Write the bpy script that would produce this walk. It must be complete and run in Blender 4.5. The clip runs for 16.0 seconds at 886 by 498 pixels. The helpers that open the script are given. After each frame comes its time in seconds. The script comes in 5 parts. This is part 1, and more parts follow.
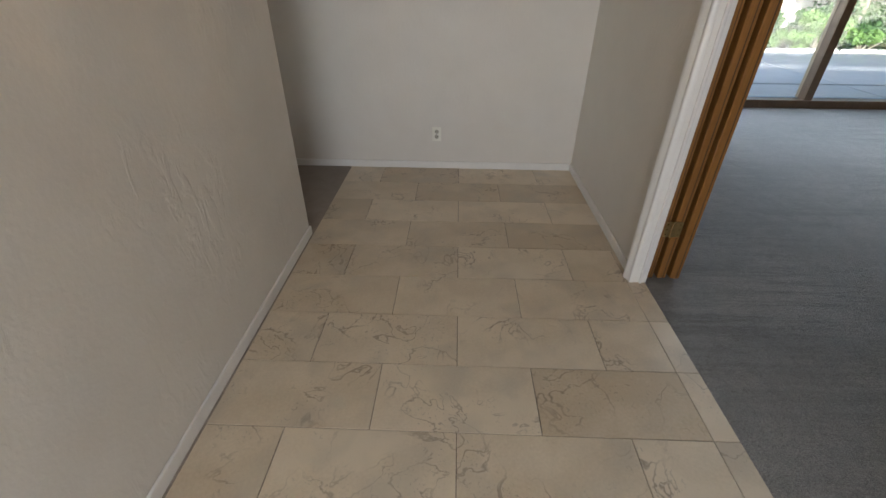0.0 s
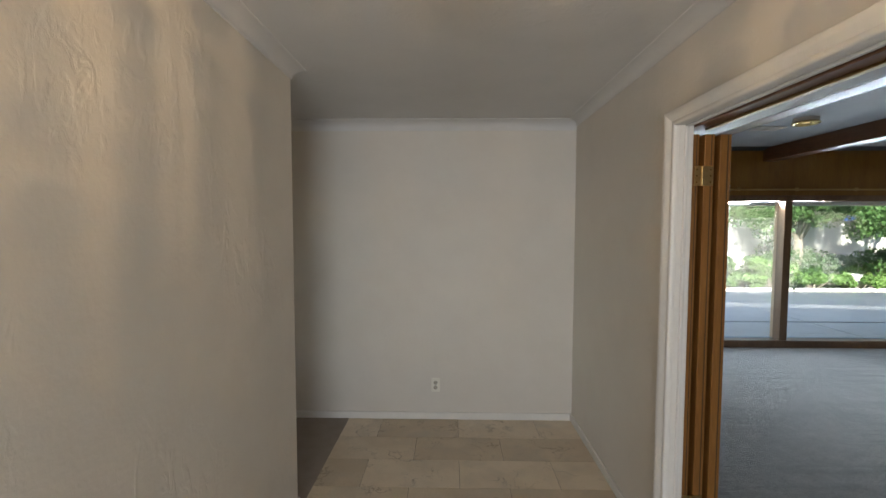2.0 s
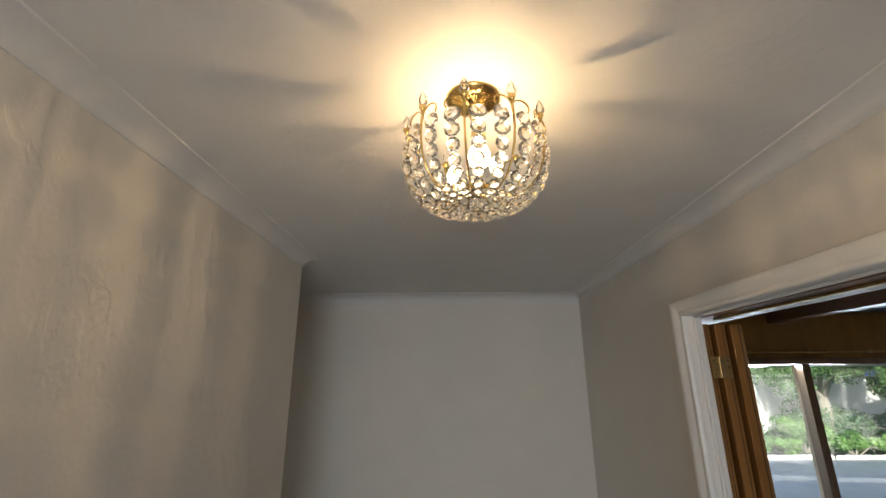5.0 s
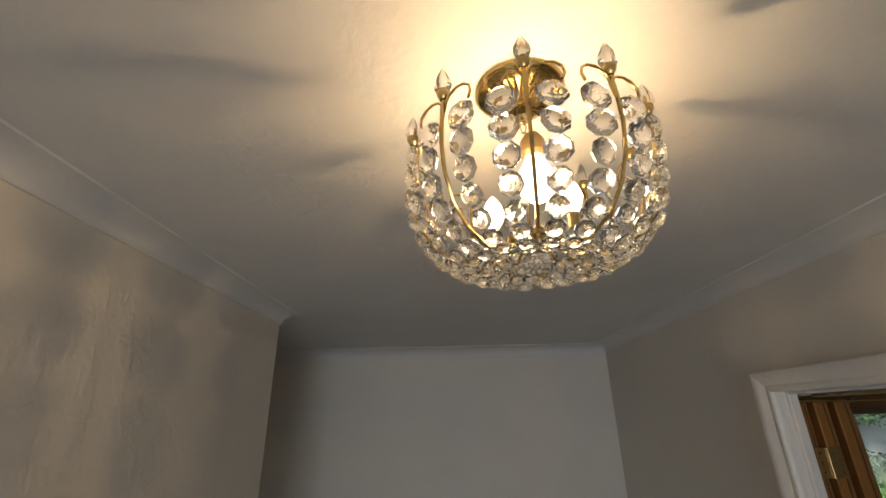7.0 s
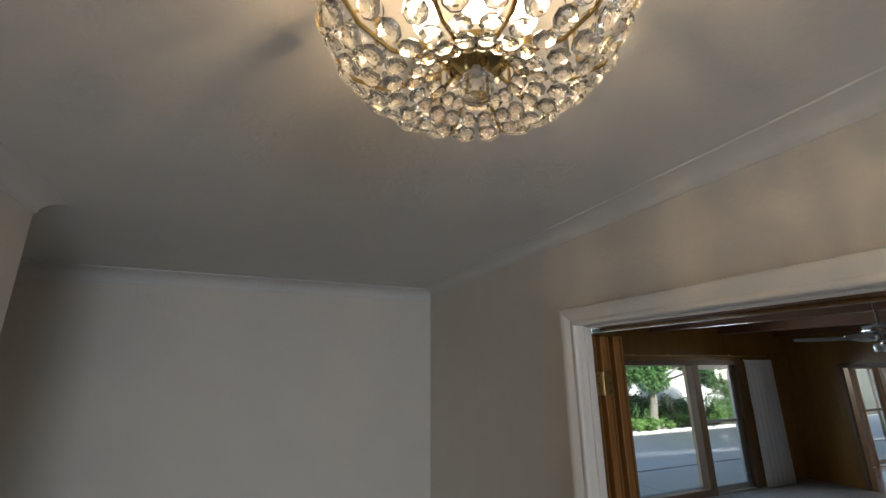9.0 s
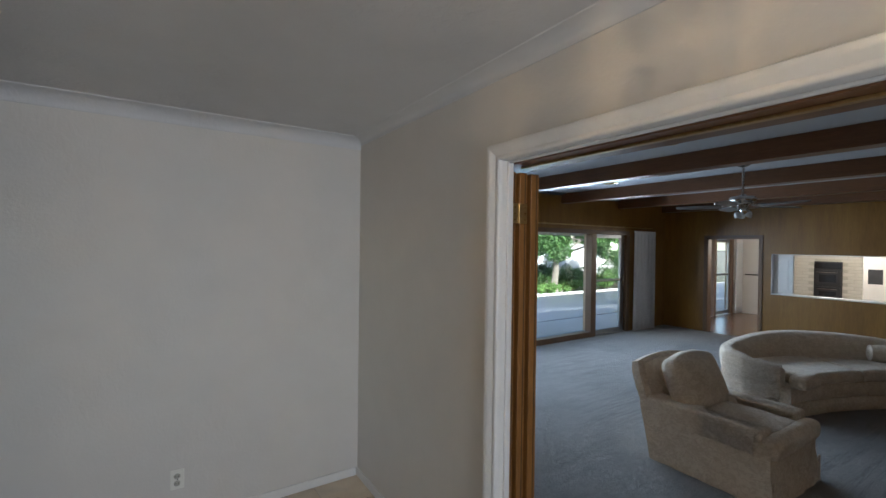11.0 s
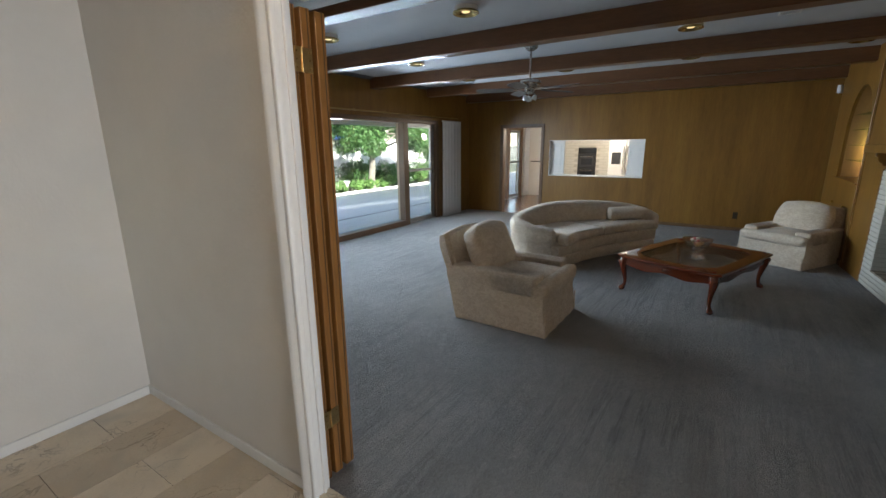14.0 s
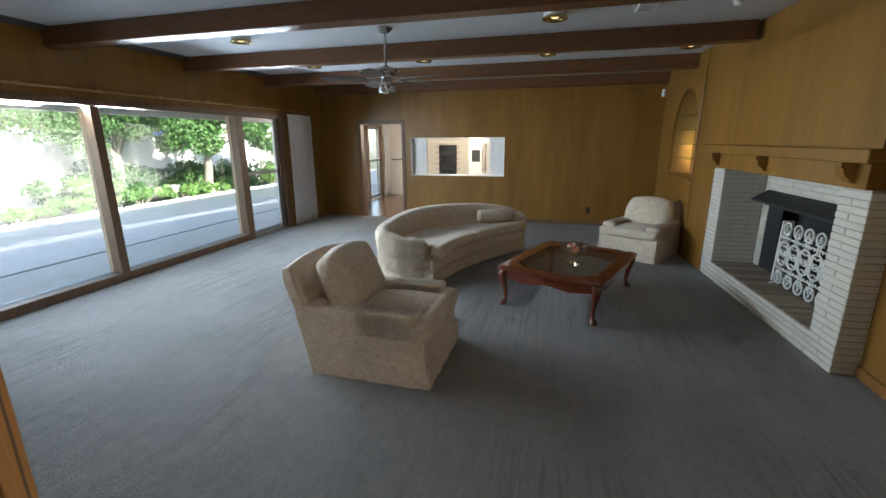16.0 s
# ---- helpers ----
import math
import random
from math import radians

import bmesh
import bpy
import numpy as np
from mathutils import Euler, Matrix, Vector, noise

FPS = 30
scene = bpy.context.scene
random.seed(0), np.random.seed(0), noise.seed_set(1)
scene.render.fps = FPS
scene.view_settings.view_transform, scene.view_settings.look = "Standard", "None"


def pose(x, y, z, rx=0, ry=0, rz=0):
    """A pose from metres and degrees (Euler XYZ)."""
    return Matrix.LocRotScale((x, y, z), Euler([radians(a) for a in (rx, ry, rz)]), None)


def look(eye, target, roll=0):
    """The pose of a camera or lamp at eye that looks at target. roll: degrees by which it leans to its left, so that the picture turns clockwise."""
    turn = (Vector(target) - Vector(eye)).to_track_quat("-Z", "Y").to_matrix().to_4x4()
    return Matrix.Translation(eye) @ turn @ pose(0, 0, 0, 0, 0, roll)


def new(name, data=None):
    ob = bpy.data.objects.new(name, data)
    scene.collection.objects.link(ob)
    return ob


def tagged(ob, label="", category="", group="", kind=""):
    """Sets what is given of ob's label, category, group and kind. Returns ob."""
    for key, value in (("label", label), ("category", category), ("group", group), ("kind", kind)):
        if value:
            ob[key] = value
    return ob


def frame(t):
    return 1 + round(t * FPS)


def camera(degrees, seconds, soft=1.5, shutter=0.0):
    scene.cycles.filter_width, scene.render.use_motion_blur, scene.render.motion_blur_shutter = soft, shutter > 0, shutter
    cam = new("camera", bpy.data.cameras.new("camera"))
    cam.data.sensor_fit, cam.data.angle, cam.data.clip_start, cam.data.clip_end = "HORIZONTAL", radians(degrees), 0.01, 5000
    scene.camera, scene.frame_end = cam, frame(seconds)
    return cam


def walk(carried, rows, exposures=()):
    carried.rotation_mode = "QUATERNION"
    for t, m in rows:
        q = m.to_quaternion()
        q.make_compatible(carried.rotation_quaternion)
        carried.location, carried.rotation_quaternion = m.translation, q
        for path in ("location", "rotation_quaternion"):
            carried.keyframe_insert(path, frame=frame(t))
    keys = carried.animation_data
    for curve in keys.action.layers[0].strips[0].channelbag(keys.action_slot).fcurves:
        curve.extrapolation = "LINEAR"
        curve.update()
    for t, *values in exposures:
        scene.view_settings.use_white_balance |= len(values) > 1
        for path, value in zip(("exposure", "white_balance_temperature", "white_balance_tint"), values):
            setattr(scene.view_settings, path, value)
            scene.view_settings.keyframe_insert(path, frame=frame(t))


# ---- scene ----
cam = camera(92.1, 16.0)
PATH = [
    (0, (0.103, -0.525, 1.382), (0.054, 1.156, 0.301), 0.5),
    (0.5, (0.099, -0.537, 1.406), (0.047, 1.169, 0.363), 0.4),
    (1, (0.087, -0.532, 1.441), (0.04, 1.279, 0.592), 0.4),
    (1.5, (0.089, -0.563, 1.509), (0.04, 1.374, 1.016), 0.0),
    (2, (0.077, -0.581, 1.614), (0.035, 1.415, 1.503), 0.1),
    (2.5, (0.068, -0.602, 1.681), (0.026, 1.387, 1.89), 0.3),
    (3, (0.066, -0.595, 1.716), (0.02, 1.366, 2.107), 0.1),
    (3.5, (0.047, -0.641, 1.719), (0.002, 1.309, 2.163), -0.0),
    (4, (0.052, -0.635, 1.726), (0.005, 1.311, 2.186), 0.1),
    (6.5, (0.028, -0.298, 1.958), (-0.006, 1.564, 2.688), -1.1),
    (7, (-0.006, -0.185, 1.996), (-0.037, 1.677, 2.726), -1.1),
    (7.5, (-0.012, -0.111, 2.034), (0.1, 1.749, 2.762), -1.9),
    (8, (-0.058, -0.042, 2.033), (0.275, 1.797, 2.747), -1.3),
    (8.5, (-0.062, -0.011, 1.979), (0.514, 1.792, 2.628), -1.3),
    (9, (-0.076, -0.001, 1.893), (0.685, 1.767, 2.436), -0.4),
    (9.5, (-0.101, 0.0, 1.834), (0.764, 1.74, 2.309), -0.4),
    (10, (-0.098, 0.009, 1.783), (0.88, 1.731, 2.062), 0.1),
    (12.5, (-0.205, -0.143, 1.554), (1.087, 1.371, 1.36), -0.3),
    (13, (-0.182, -0.1, 1.515), (1.264, 1.267, 1.317), -0.4),
    (13.5, (-0.103, -0.064, 1.512), (1.466, 1.146, 1.238), -0.4),
    (14, (0.04, -0.001, 1.523), (1.67, 1.057, 1.05), -0.5),
    (14.5, (0.201, 0.069, 1.527), (1.906, 0.99, 1.033), -0.5),
    (15, (0.375, 0.18, 1.54), (2.145, 0.969, 1.043), -0.4),
    (15.5, (0.567, 0.284, 1.563), (2.399, 0.917, 1.068), -0.2),
    (16, (0.808, 0.333, 1.563), (2.681, 0.826, 1.067), -0.4),
]
EXPOSURES = ((0, 1.77, 6450, 12), (1.2, 1.7, 6420, 11), (2, 1.65, 6600, 10), (3, 1.55, 6600, 10), (4, 1.35, 6500, 10), (6.5, 0.9, 6350, 10), (7.5, 0.66, 6300, 10), (8, 0.62, 6250, 10), (9, 0.95, 6050, 10), (10, 1.3, 5750, 10), (12.5, 1.6, 6000, 10), (14.5, 2.05, 6300, 10), (16, 2.16, 6350, 10))
walk(cam, [(t, look(e, g, r)) for t, e, g, r in PATH], EXPOSURES)

# ---- light ----
world = bpy.data.worlds.new("sky")
scene.world = world
world.use_nodes = True
wn = world.node_tree.nodes
sky = wn.new("ShaderNodeTexSky")
sky.sky_type, sky.sun_disc = "NISHITA", False
sky.sun_elevation, sky.sun_rotation = radians(28), radians(200)
world.node_tree.links.new(sky.outputs[0], wn["Background"].inputs[0])
wn["Background"].inputs[1].default_value = 0.15

sun = new("sun", bpy.data.lights.new("sun", "SUN"))
sun.data.energy, sun.data.angle, sun.data.color = 4.5, radians(0.5), (1.0, 0.95, 0.87)
sun.matrix_world = look((6 + 8.83 * math.sin(radians(200)), 5 + 8.83 * math.cos(radians(200)), 4.69), (6, 5, 0))


def daylight(name, x, y, z, sx, sy, power, target, colour=(0.86, 0.93, 1.0)):
    """An added area lamp that stands in for sky light at an opening."""
    lamp = new(name, bpy.data.lights.new(name, "AREA"))
    lamp.data.shape, lamp.data.size, lamp.data.size_y = "RECTANGLE", sx, sy
    lamp.data.energy, lamp.data.color = power, colour
    lamp.matrix_world = look((x, y, z), target)
    return lamp


daylight("entry_daylight", 0.1, -3.66, 1.15, 1.4, 2.0, 17, (0.1, 0, 1.2)).data.spread = radians(140)
# Added for a side-room window that is out of view.
daylight("side_room_daylight", -3.22, 1.75, 1.35, 1.3, 1.2, 0.18, (1.0, 2.2, 0.9), (0.95, 0.96, 1.0))
daylight("window_daylight", 2.84, 5.08, 1.10, 1.0, 1.7, 4, (5.6, 0.0, -0.3), (0.66, 0.83, 1.0)).data.spread = radians(120)
# Thin strip added under the window head to brighten the room.
daylight("window_head_daylight", 5.4, 5.085, 1.92, 4.6, 0.03, 40, (5.0, 1.5, 0.1), (0.70, 0.85, 1.0)).data.spread = radians(150)

# ---- materials ----
def surface(name, dark, light, scale=6.0, rough=0.6, bump=0.1, stretch=(1, 1, 1), metallic=0.0, fine=60.0, grain=0.25, patches=1.2, bump_scale=None, coat=0.0, sheen=0.0, per_piece=0.0):
    """A procedural surface: broad patches, finer grain, and fine relief, in metres."""
    m = bpy.data.materials.new(name)
    m.use_nodes = True
    n, l = m.node_tree.nodes, m.node_tree.links
    b = n["Principled BSDF"]
    co = n.new("ShaderNodeTexCoord")
    mp = n.new("ShaderNodeMapping")
    mp.inputs["Scale"].default_value = stretch
    l.new(co.outputs["Object"], mp.inputs[0])
    big = n.new("ShaderNodeTexNoise")
    big.inputs["Scale"].default_value, big.inputs["Detail"].default_value = patches, 3
    l.new(mp.outputs[0], big.inputs["Vector"])
    mid = n.new("ShaderNodeTexNoise")
    mid.inputs["Scale"].default_value, mid.inputs["Detail"].default_value, mid.inputs["Roughness"].default_value = scale, 6, 0.6
    l.new(mp.outputs[0], mid.inputs["Vector"])
    small = n.new("ShaderNodeTexNoise")
    small.inputs["Scale"].default_value, small.inputs["Detail"].default_value = fine, 4
    l.new(mp.outputs[0], small.inputs["Vector"])
    a = n.new("ShaderNodeMix")
    a.inputs[0].default_value = 0.5
    l.new(big.outputs[0], a.inputs[2]), l.new(mid.outputs[0], a.inputs[3])
    c = n.new("ShaderNodeMix")
    c.inputs[0].default_value = grain
    l.new(a.outputs[0], c.inputs[2]), l.new(small.outputs[0], c.inputs[3])
    last = c.outputs[0]
    if per_piece:
        info = n.new("ShaderNodeObjectInfo")
        p = n.new("ShaderNodeMath")
        p.operation, p.inputs[1].default_value, p.inputs[2].default_value = "MULTIPLY_ADD", per_piece, -per_piece / 2
        l.new(info.outputs["Random"], p.inputs[0])
        q = n.new("ShaderNodeMath")
        l.new(last, q.inputs[0]), l.new(p.outputs[0], q.inputs[1])
        last = q.outputs[0]
    r = n.new("ShaderNodeValToRGB")
    r.color_ramp.elements[0].position, r.color_ramp.elements[1].position = 0.34, 0.66
    r.color_ramp.elements[0].color, r.color_ramp.elements[1].color = (*dark, 1), (*light, 1)
    l.new(last, r.inputs[0]), l.new(r.outputs[0], b.inputs["Base Color"])
    b.inputs["Roughness"].default_value, b.inputs["Metallic"].default_value = rough, metallic
    b.inputs["Coat Weight"].default_value, b.inputs["Sheen Weight"].default_value = coat, sheen
    if bump:
        t = n.new("ShaderNodeTexNoise")
        t.inputs["Scale"].default_value, t.inputs["Detail"].default_value = bump_scale or fine, 4
        l.new(mp.outputs[0], t.inputs["Vector"])
        d = n.new("ShaderNodeBump")
        d.inputs["Strength"].default_value, d.inputs["Distance"].default_value = bump, 0.01
        l.new(t.outputs[0], d.inputs["Height"]), l.new(d.outputs[0], b.inputs["Normal"])
    return m


def glass(name, colour=(1, 1, 1), rough=0.0, clear=0.0, ior=1.45):
    """Real glass; clear: the share of light that goes straight through."""
    m = bpy.data.materials.new(name)
    m.use_nodes = True
    n, l = m.node_tree.nodes, m.node_tree.links
    n.remove(n["Principled BSDF"])
    g = n.new("ShaderNodeBsdfGlass")
    g.inputs["Color"].default_value, g.inputs["Roughness"].default_value, g.inputs["IOR"].default_value = (*colour, 1), rough, ior
    t = n.new("ShaderNodeBsdfTransparent")
    t.inputs[0].default_value = (*colour, 1)
    mix = n.new("ShaderNodeMixShader")
    mix.inputs[0].default_value = clear
    l.new(g.outputs[0], mix.inputs[1]), l.new(t.outputs[0], mix.inputs[2]), l.new(mix.outputs[0], n["Material Output"].inputs[0])
    return m


def glow(name, colour, power):
    m = bpy.data.materials.new(name)
    m.use_nodes = True
    b = m.node_tree.nodes["Principled BSDF"]
    b.inputs["Base Color"].default_value = (*colour, 1)
    b.inputs["Emission Color"].default_value, b.inputs["Emission Strength"].default_value = (*colour, 1), power
    return m


def add_bump(m, height, strength, distance=0.01):
    """Adds a second relief below the one that a surface has."""
    n, l = m.node_tree.nodes, m.node_tree.links
    b = n["Principled BSDF"]
    d = n.new("ShaderNodeBump")
    d.inputs["Strength"].default_value, d.inputs["Distance"].default_value = strength, distance
    l.new(height, d.inputs["Height"])
    old = b.inputs["Normal"].links
    if old:
        l.new(old[0].from_socket, d.inputs["Normal"])
    l.new(d.outputs[0], b.inputs["Normal"])


def darken(m, mask, colour, amount):
    """Lays stains or veins of a colour over a surface where mask is high."""
    n, l = m.node_tree.nodes, m.node_tree.links
    b = n["Principled BSDF"]
    mix = n.new("ShaderNodeMix")
    mix.data_type = "RGBA"
    k = n.new("ShaderNodeMath")
    k.operation, k.inputs[1].default_value = "MULTIPLY", amount
    l.new(mask, k.inputs[0]), l.new(k.outputs[0], mix.inputs[0])
    l.new(b.inputs["Base Color"].links[0].from_socket, mix.inputs[6])
    mix.inputs[7].default_value = (*colour, 1)
    l.new(mix.outputs[2], b.inputs["Base Color"])


def tex(m, kind, scale, stretch=(1, 1, 1), turn=0.0, warp=0.0, per_piece=False):
    """A texture node on its own mapping; returns the node."""
    n, l = m.node_tree.nodes, m.node_tree.links
    co, mp = n.new("ShaderNodeTexCoord"), n.new("ShaderNodeMapping")
    mp.inputs["Scale"].default_value, mp.inputs["Rotation"].default_value = stretch, (0, 0, radians(turn))
    l.new(co.outputs["Object"], mp.inputs[0])
    v = mp.outputs[0]
    if per_piece:
        info, add = n.new("ShaderNodeObjectInfo"), n.new("ShaderNodeVectorMath")
        sc = n.new("ShaderNodeMath")
        sc.operation, sc.inputs[1].default_value = "MULTIPLY", 37.0
        l.new(info.outputs["Random"], sc.inputs[0])
        l.new(v, add.inputs[0]), l.new(sc.outputs[0], add.inputs[1])
        v = add.outputs[0]
    if warp:
        w, add, sub = n.new("ShaderNodeTexNoise"), n.new("ShaderNodeVectorMath"), n.new("ShaderNodeVectorMath")
        w.inputs["Scale"].default_value = scale * 0.6
        l.new(v, w.inputs["Vector"])
        sub.operation, sub.inputs[3].default_value = "SCALE", warp
        l.new(w.outputs["Color"], sub.inputs[0])
        l.new(v, add.inputs[0]), l.new(sub.outputs[0], add.inputs[1])
        v = add.outputs[0]
    t = n.new(kind)
    t.inputs["Scale"].default_value = scale
    l.new(v, t.inputs["Vector"])
    return t


def ramp(m, value, lo, hi):
    n, l = m.node_tree.nodes, m.node_tree.links
    r = n.new("ShaderNodeMapRange")
    r.inputs[1].default_value, r.inputs[2].default_value = lo, hi
    l.new(value, r.inputs[0])
    return r.outputs[0]


def times(m, a, b):
    n, l = m.node_tree.nodes, m.node_tree.links
    k = n.new("ShaderNodeMath")
    k.operation = "MULTIPLY"
    l.new(a, k.inputs[0]), l.new(b, k.inputs[1])
    return k.outputs[0]


def plaster(name, dark, light, ridge=0.23):
    """Hand-trowelled plaster: smooth fields with short raised trowel ridges."""
    m = surface(name, dark, light, 4, 0.62, 0.10, fine=30, grain=0.1, bump_scale=60)
    v = tex(m, "ShaderNodeTexNoise", 15, (1, 1, 0.45), 20, 0.25)
    v.inputs["Detail"].default_value = 5
    ridges = ramp(m, v.outputs[0], 0.50, 0.62)
    where = ramp(m, tex(m, "ShaderNodeTexNoise", 1.6).outputs[0], 0.46, 0.62)
    add_bump(m, times(m, ridges, where), ridge, 0.009)
    fine = tex(m, "ShaderNodeTexNoise", 24, (1, 1, 0.5), 0, 0.5)
    add_bump(m, ramp(m, fine.outputs[0], 0.5, 0.7), ridge * 0.2, 0.003)
    return m


def carpet(name, dark, light, *rest, **more):
    """Plush pile with tuft grain, footprints and long vacuum tracks."""
    m = surface(name, dark, light, *rest, **more)
    tracks = tex(m, "ShaderNodeTexNoise", 5.0, (0.22, 2.4, 1), 14, 0.25)
    tracks.inputs["Detail"].default_value = 4
    patch = ramp(m, tex(m, "ShaderNodeTexNoise", 0.7).outputs[0], 0.35, 0.65)
    darken(m, times(m, ramp(m, tracks.outputs[0], 0.48, 0.62), patch), (0.27, 0.255, 0.24), 0.32)
    add_bump(m, tracks.outputs[0], 0.8, 0.08)
    lines = tex(m, "ShaderNodeTexNoise", 8.0, (0.14, 3.2, 1), -14, 0.12)
    lines.inputs["Detail"].default_value = 3
    where = ramp(m, tex(m, "ShaderNodeTexNoise", 0.55, (1, 1, 1), 30).outputs[0], 0.45, 0.6)
    thin = times(m, ramp(m, lines.outputs[0], 0.52, 0.56), ramp(m, lines.outputs[0], 0.62, 0.57))
    darken(m, times(m, thin, where), (0.20, 0.19, 0.18), 0.5)
    add_bump(m, times(m, thin, where), 0.5, -0.03)
    tufts = tex(m, "ShaderNodeTexNoise", 60, (1, 1, 1), 0, 0.5)
    tufts.inputs["Detail"].default_value = 4
    darken(m, ramp(m, tufts.outputs[0], 0.46, 0.62), (0.15, 0.142, 0.134), 0.62)
    curls = tex(m, "ShaderNodeTexNoise", 20, (1, 1.4, 1), 15, 1.0)
    curls.inputs["Detail"].default_value = 3
    curl = times(m, ramp(m, curls.outputs[0], 0.46, 0.50), ramp(m, curls.outputs[0], 0.56, 0.51))
    darken(m, curl, (0.16, 0.15, 0.14), 0.7)
    add_bump(m, curl, 0.9, -0.03)
    add_bump(m, tufts.outputs[0], 0.8, 0.02)
    return m


def limestone(name, dark, light):
    """Cream limestone with brown-grey stylolites and fossil marks."""
    m = surface(name, dark, light, 7, 0.30, 0.04, fine=90, per_piece=0.30, patches=2.5)
    w = tex(m, "ShaderNodeTexNoise", 5.0, (1, 1, 1), 0, 0.55, True)
    w.inputs["Detail"].default_value = 5
    thin = ramp(m, w.outputs[0], 0.515, 0.500)
    thin2 = ramp(m, w.outputs[0], 0.485, 0.500)
    where = ramp(m, tex(m, "ShaderNodeTexNoise", 3.2, (1, 1, 1), 40, 0.2, True).outputs[0], 0.45, 0.60)
    darken(m, times(m, times(m, thin, thin2), where), (0.19, 0.14, 0.10), 0.75)
    speck = tex(m, "ShaderNodeTexNoise", 26, (1, 1, 1), 0, 0.5, True)
    darken(m, times(m, ramp(m, speck.outputs[0], 0.62, 0.70), where), (0.26, 0.22, 0.18), 0.6)
    cloud = tex(m, "ShaderNodeTexNoise", 4.0, (1, 1, 1), 0, 0.3, True)
    darken(m, ramp(m, cloud.outputs[0], 0.5, 0.75), (0.40, 0.36, 0.30), 0.5)
    return m


def damask(name, dark, light):
    """Woven damask: scrolling raised figures on a matt ground."""
    m = surface(name, dark, light, 26, 0.80, 0.15, fine=180, grain=0.25, patches=9, bump_scale=160, sheen=0.25)
    v = tex(m, "ShaderNodeTexNoise", 13, (1, 1, 1.5), 0, 0.45)
    v.inputs["Detail"].default_value = 3
    fig = times(m, ramp(m, v.outputs[0], 0.44, 0.47), ramp(m, v.outputs[0], 0.58, 0.55))
    darken(m, fig, (0.50, 0.37, 0.24), 0.42)
    add_bump(m, fig, 0.5, 0.008)
    crease = tex(m, "ShaderNodeTexNoise", 5, (1, 1, 1.6), 25, 0.5)
    add_bump(m, crease.outputs[0], 0.35, 0.05)
    return m


PLASTER = plaster("textured_plaster", (0.615, 0.571, 0.513), (0.685, 0.641, 0.578))
PLASTER_SMOOTH = plaster("smooth_plaster", (0.625, 0.581, 0.524), (0.675, 0.631, 0.572), 0.07)
CEILING = plaster("ceiling_plaster", (0.60, 0.585, 0.57), (0.66, 0.645, 0.63), 0.14)
CEIL_WHITE = surface("ceiling_paint", (0.54, 0.55, 0.56), (0.60, 0.61, 0.62), 5, 0.8, 0.1, fine=80)
TRIM = surface("white_gloss_paint", (0.70, 0.675, 0.64), (0.76, 0.735, 0.70), 5, 0.35, 0.04, fine=40)
STONE = limestone("cream_limestone", (0.52, 0.42, 0.30), (0.68, 0.575, 0.44))
GROUT = surface("tile_joint", (0.14, 0.11, 0.08), (0.20, 0.16, 0.12), 20, 0.9, 0.1)
CARPET = carpet("grey_carpet", (0.40, 0.38, 0.355), (0.72, 0.685, 0.645), 9, 1.0, 0.9, fine=260, grain=0.45, bump_scale=120, stretch=(1, 1, 1), sheen=0.06)
CARPET_TAUPE = surface("taupe_carpet", (0.24, 0.20, 0.17), (0.36, 0.31, 0.27), 9, 1.0, 0.9, fine=260, grain=0.45, bump_scale=160)
PANEL = surface("honey_panelling", (0.168, 0.076, 0.013), (0.295, 0.150, 0.028), 2.6, 0.34, 0.05, stretch=(3, 3, 0.35), fine=22, grain=0.25, patches=0.9)
BEAM = surface("dark_stained_beam", (0.10, 0.042, 0.016), (0.19, 0.085, 0.035), 5, 0.33, 0.06, stretch=(5, 0.4, 5), fine=30, grain=0.4)
DOORWOOD = surface("orange_door_wood", (0.17, 0.072, 0.018), (0.30, 0.135, 0.034), 5, 0.35, 0.05, stretch=(6, 6, 0.4), fine=30, grain=0.45)
DOORDARK = surface("dark_door_groove", (0.05, 0.025, 0.012), (0.09, 0.045, 0.02), 5, 0.5, 0.05, stretch=(6, 6, 0.4))
WINWOOD = surface("window_frame_wood", (0.11, 0.060, 0.030), (0.20, 0.115, 0.060), 5, 0.4, 0.06, stretch=(5, 5, 0.5), fine=30, grain=0.4)
# Paler copy of the frame wood: daylight on the outer faces is put into the colour.
WINWOOD_DAYLIT = surface("daylit_window_wood", (0.42, 0.30, 0.19), (0.56, 0.43, 0.29), 5, 0.5, 0.06, stretch=(5, 5, 0.5), fine=30)
MAHOG = surface("mahogany", (0.085, 0.016, 0.006), (0.17, 0.036, 0.013), 5, 0.16, 0.02, stretch=(1, 5, 5), fine=24, grain=0.3, coat=0.6)
BRASS = surface("polished_brass", (0.46, 0.33, 0.12), (0.62, 0.46, 0.19), 20, 0.16, 0.02, metallic=1.0)
BRASS_DULL = surface("tarnished_brass", (0.40, 0.28, 0.12), (0.58, 0.42, 0.20), 30, 0.35, 0.05, metallic=1.0)
NICKEL = surface("brushed_nickel", (0.42, 0.40, 0.37), (0.60, 0.57, 0.53), 30, 0.22, 0.02, metallic=1.0)
ALU = surface("aluminium_frame", (0.26, 0.27, 0.28), (0.38, 0.39, 0.40), 20, 0.4, 0.03, metallic=0.8)
BLACK = surface("black_steel", (0.012, 0.012, 0.013), (0.03, 0.03, 0.032), 8, 0.45, 0.05)
SOOT = surface("sooty_firebrick", (0.015, 0.014, 0.013), (0.05, 0.047, 0.043), 6, 0.95, 0.2)
WHITE_BRICK = surface("white_painted_brick", (0.54, 0.505, 0.43), (0.63, 0.595, 0.515), 8, 0.6, 0.25, fine=50, per_piece=0.12)
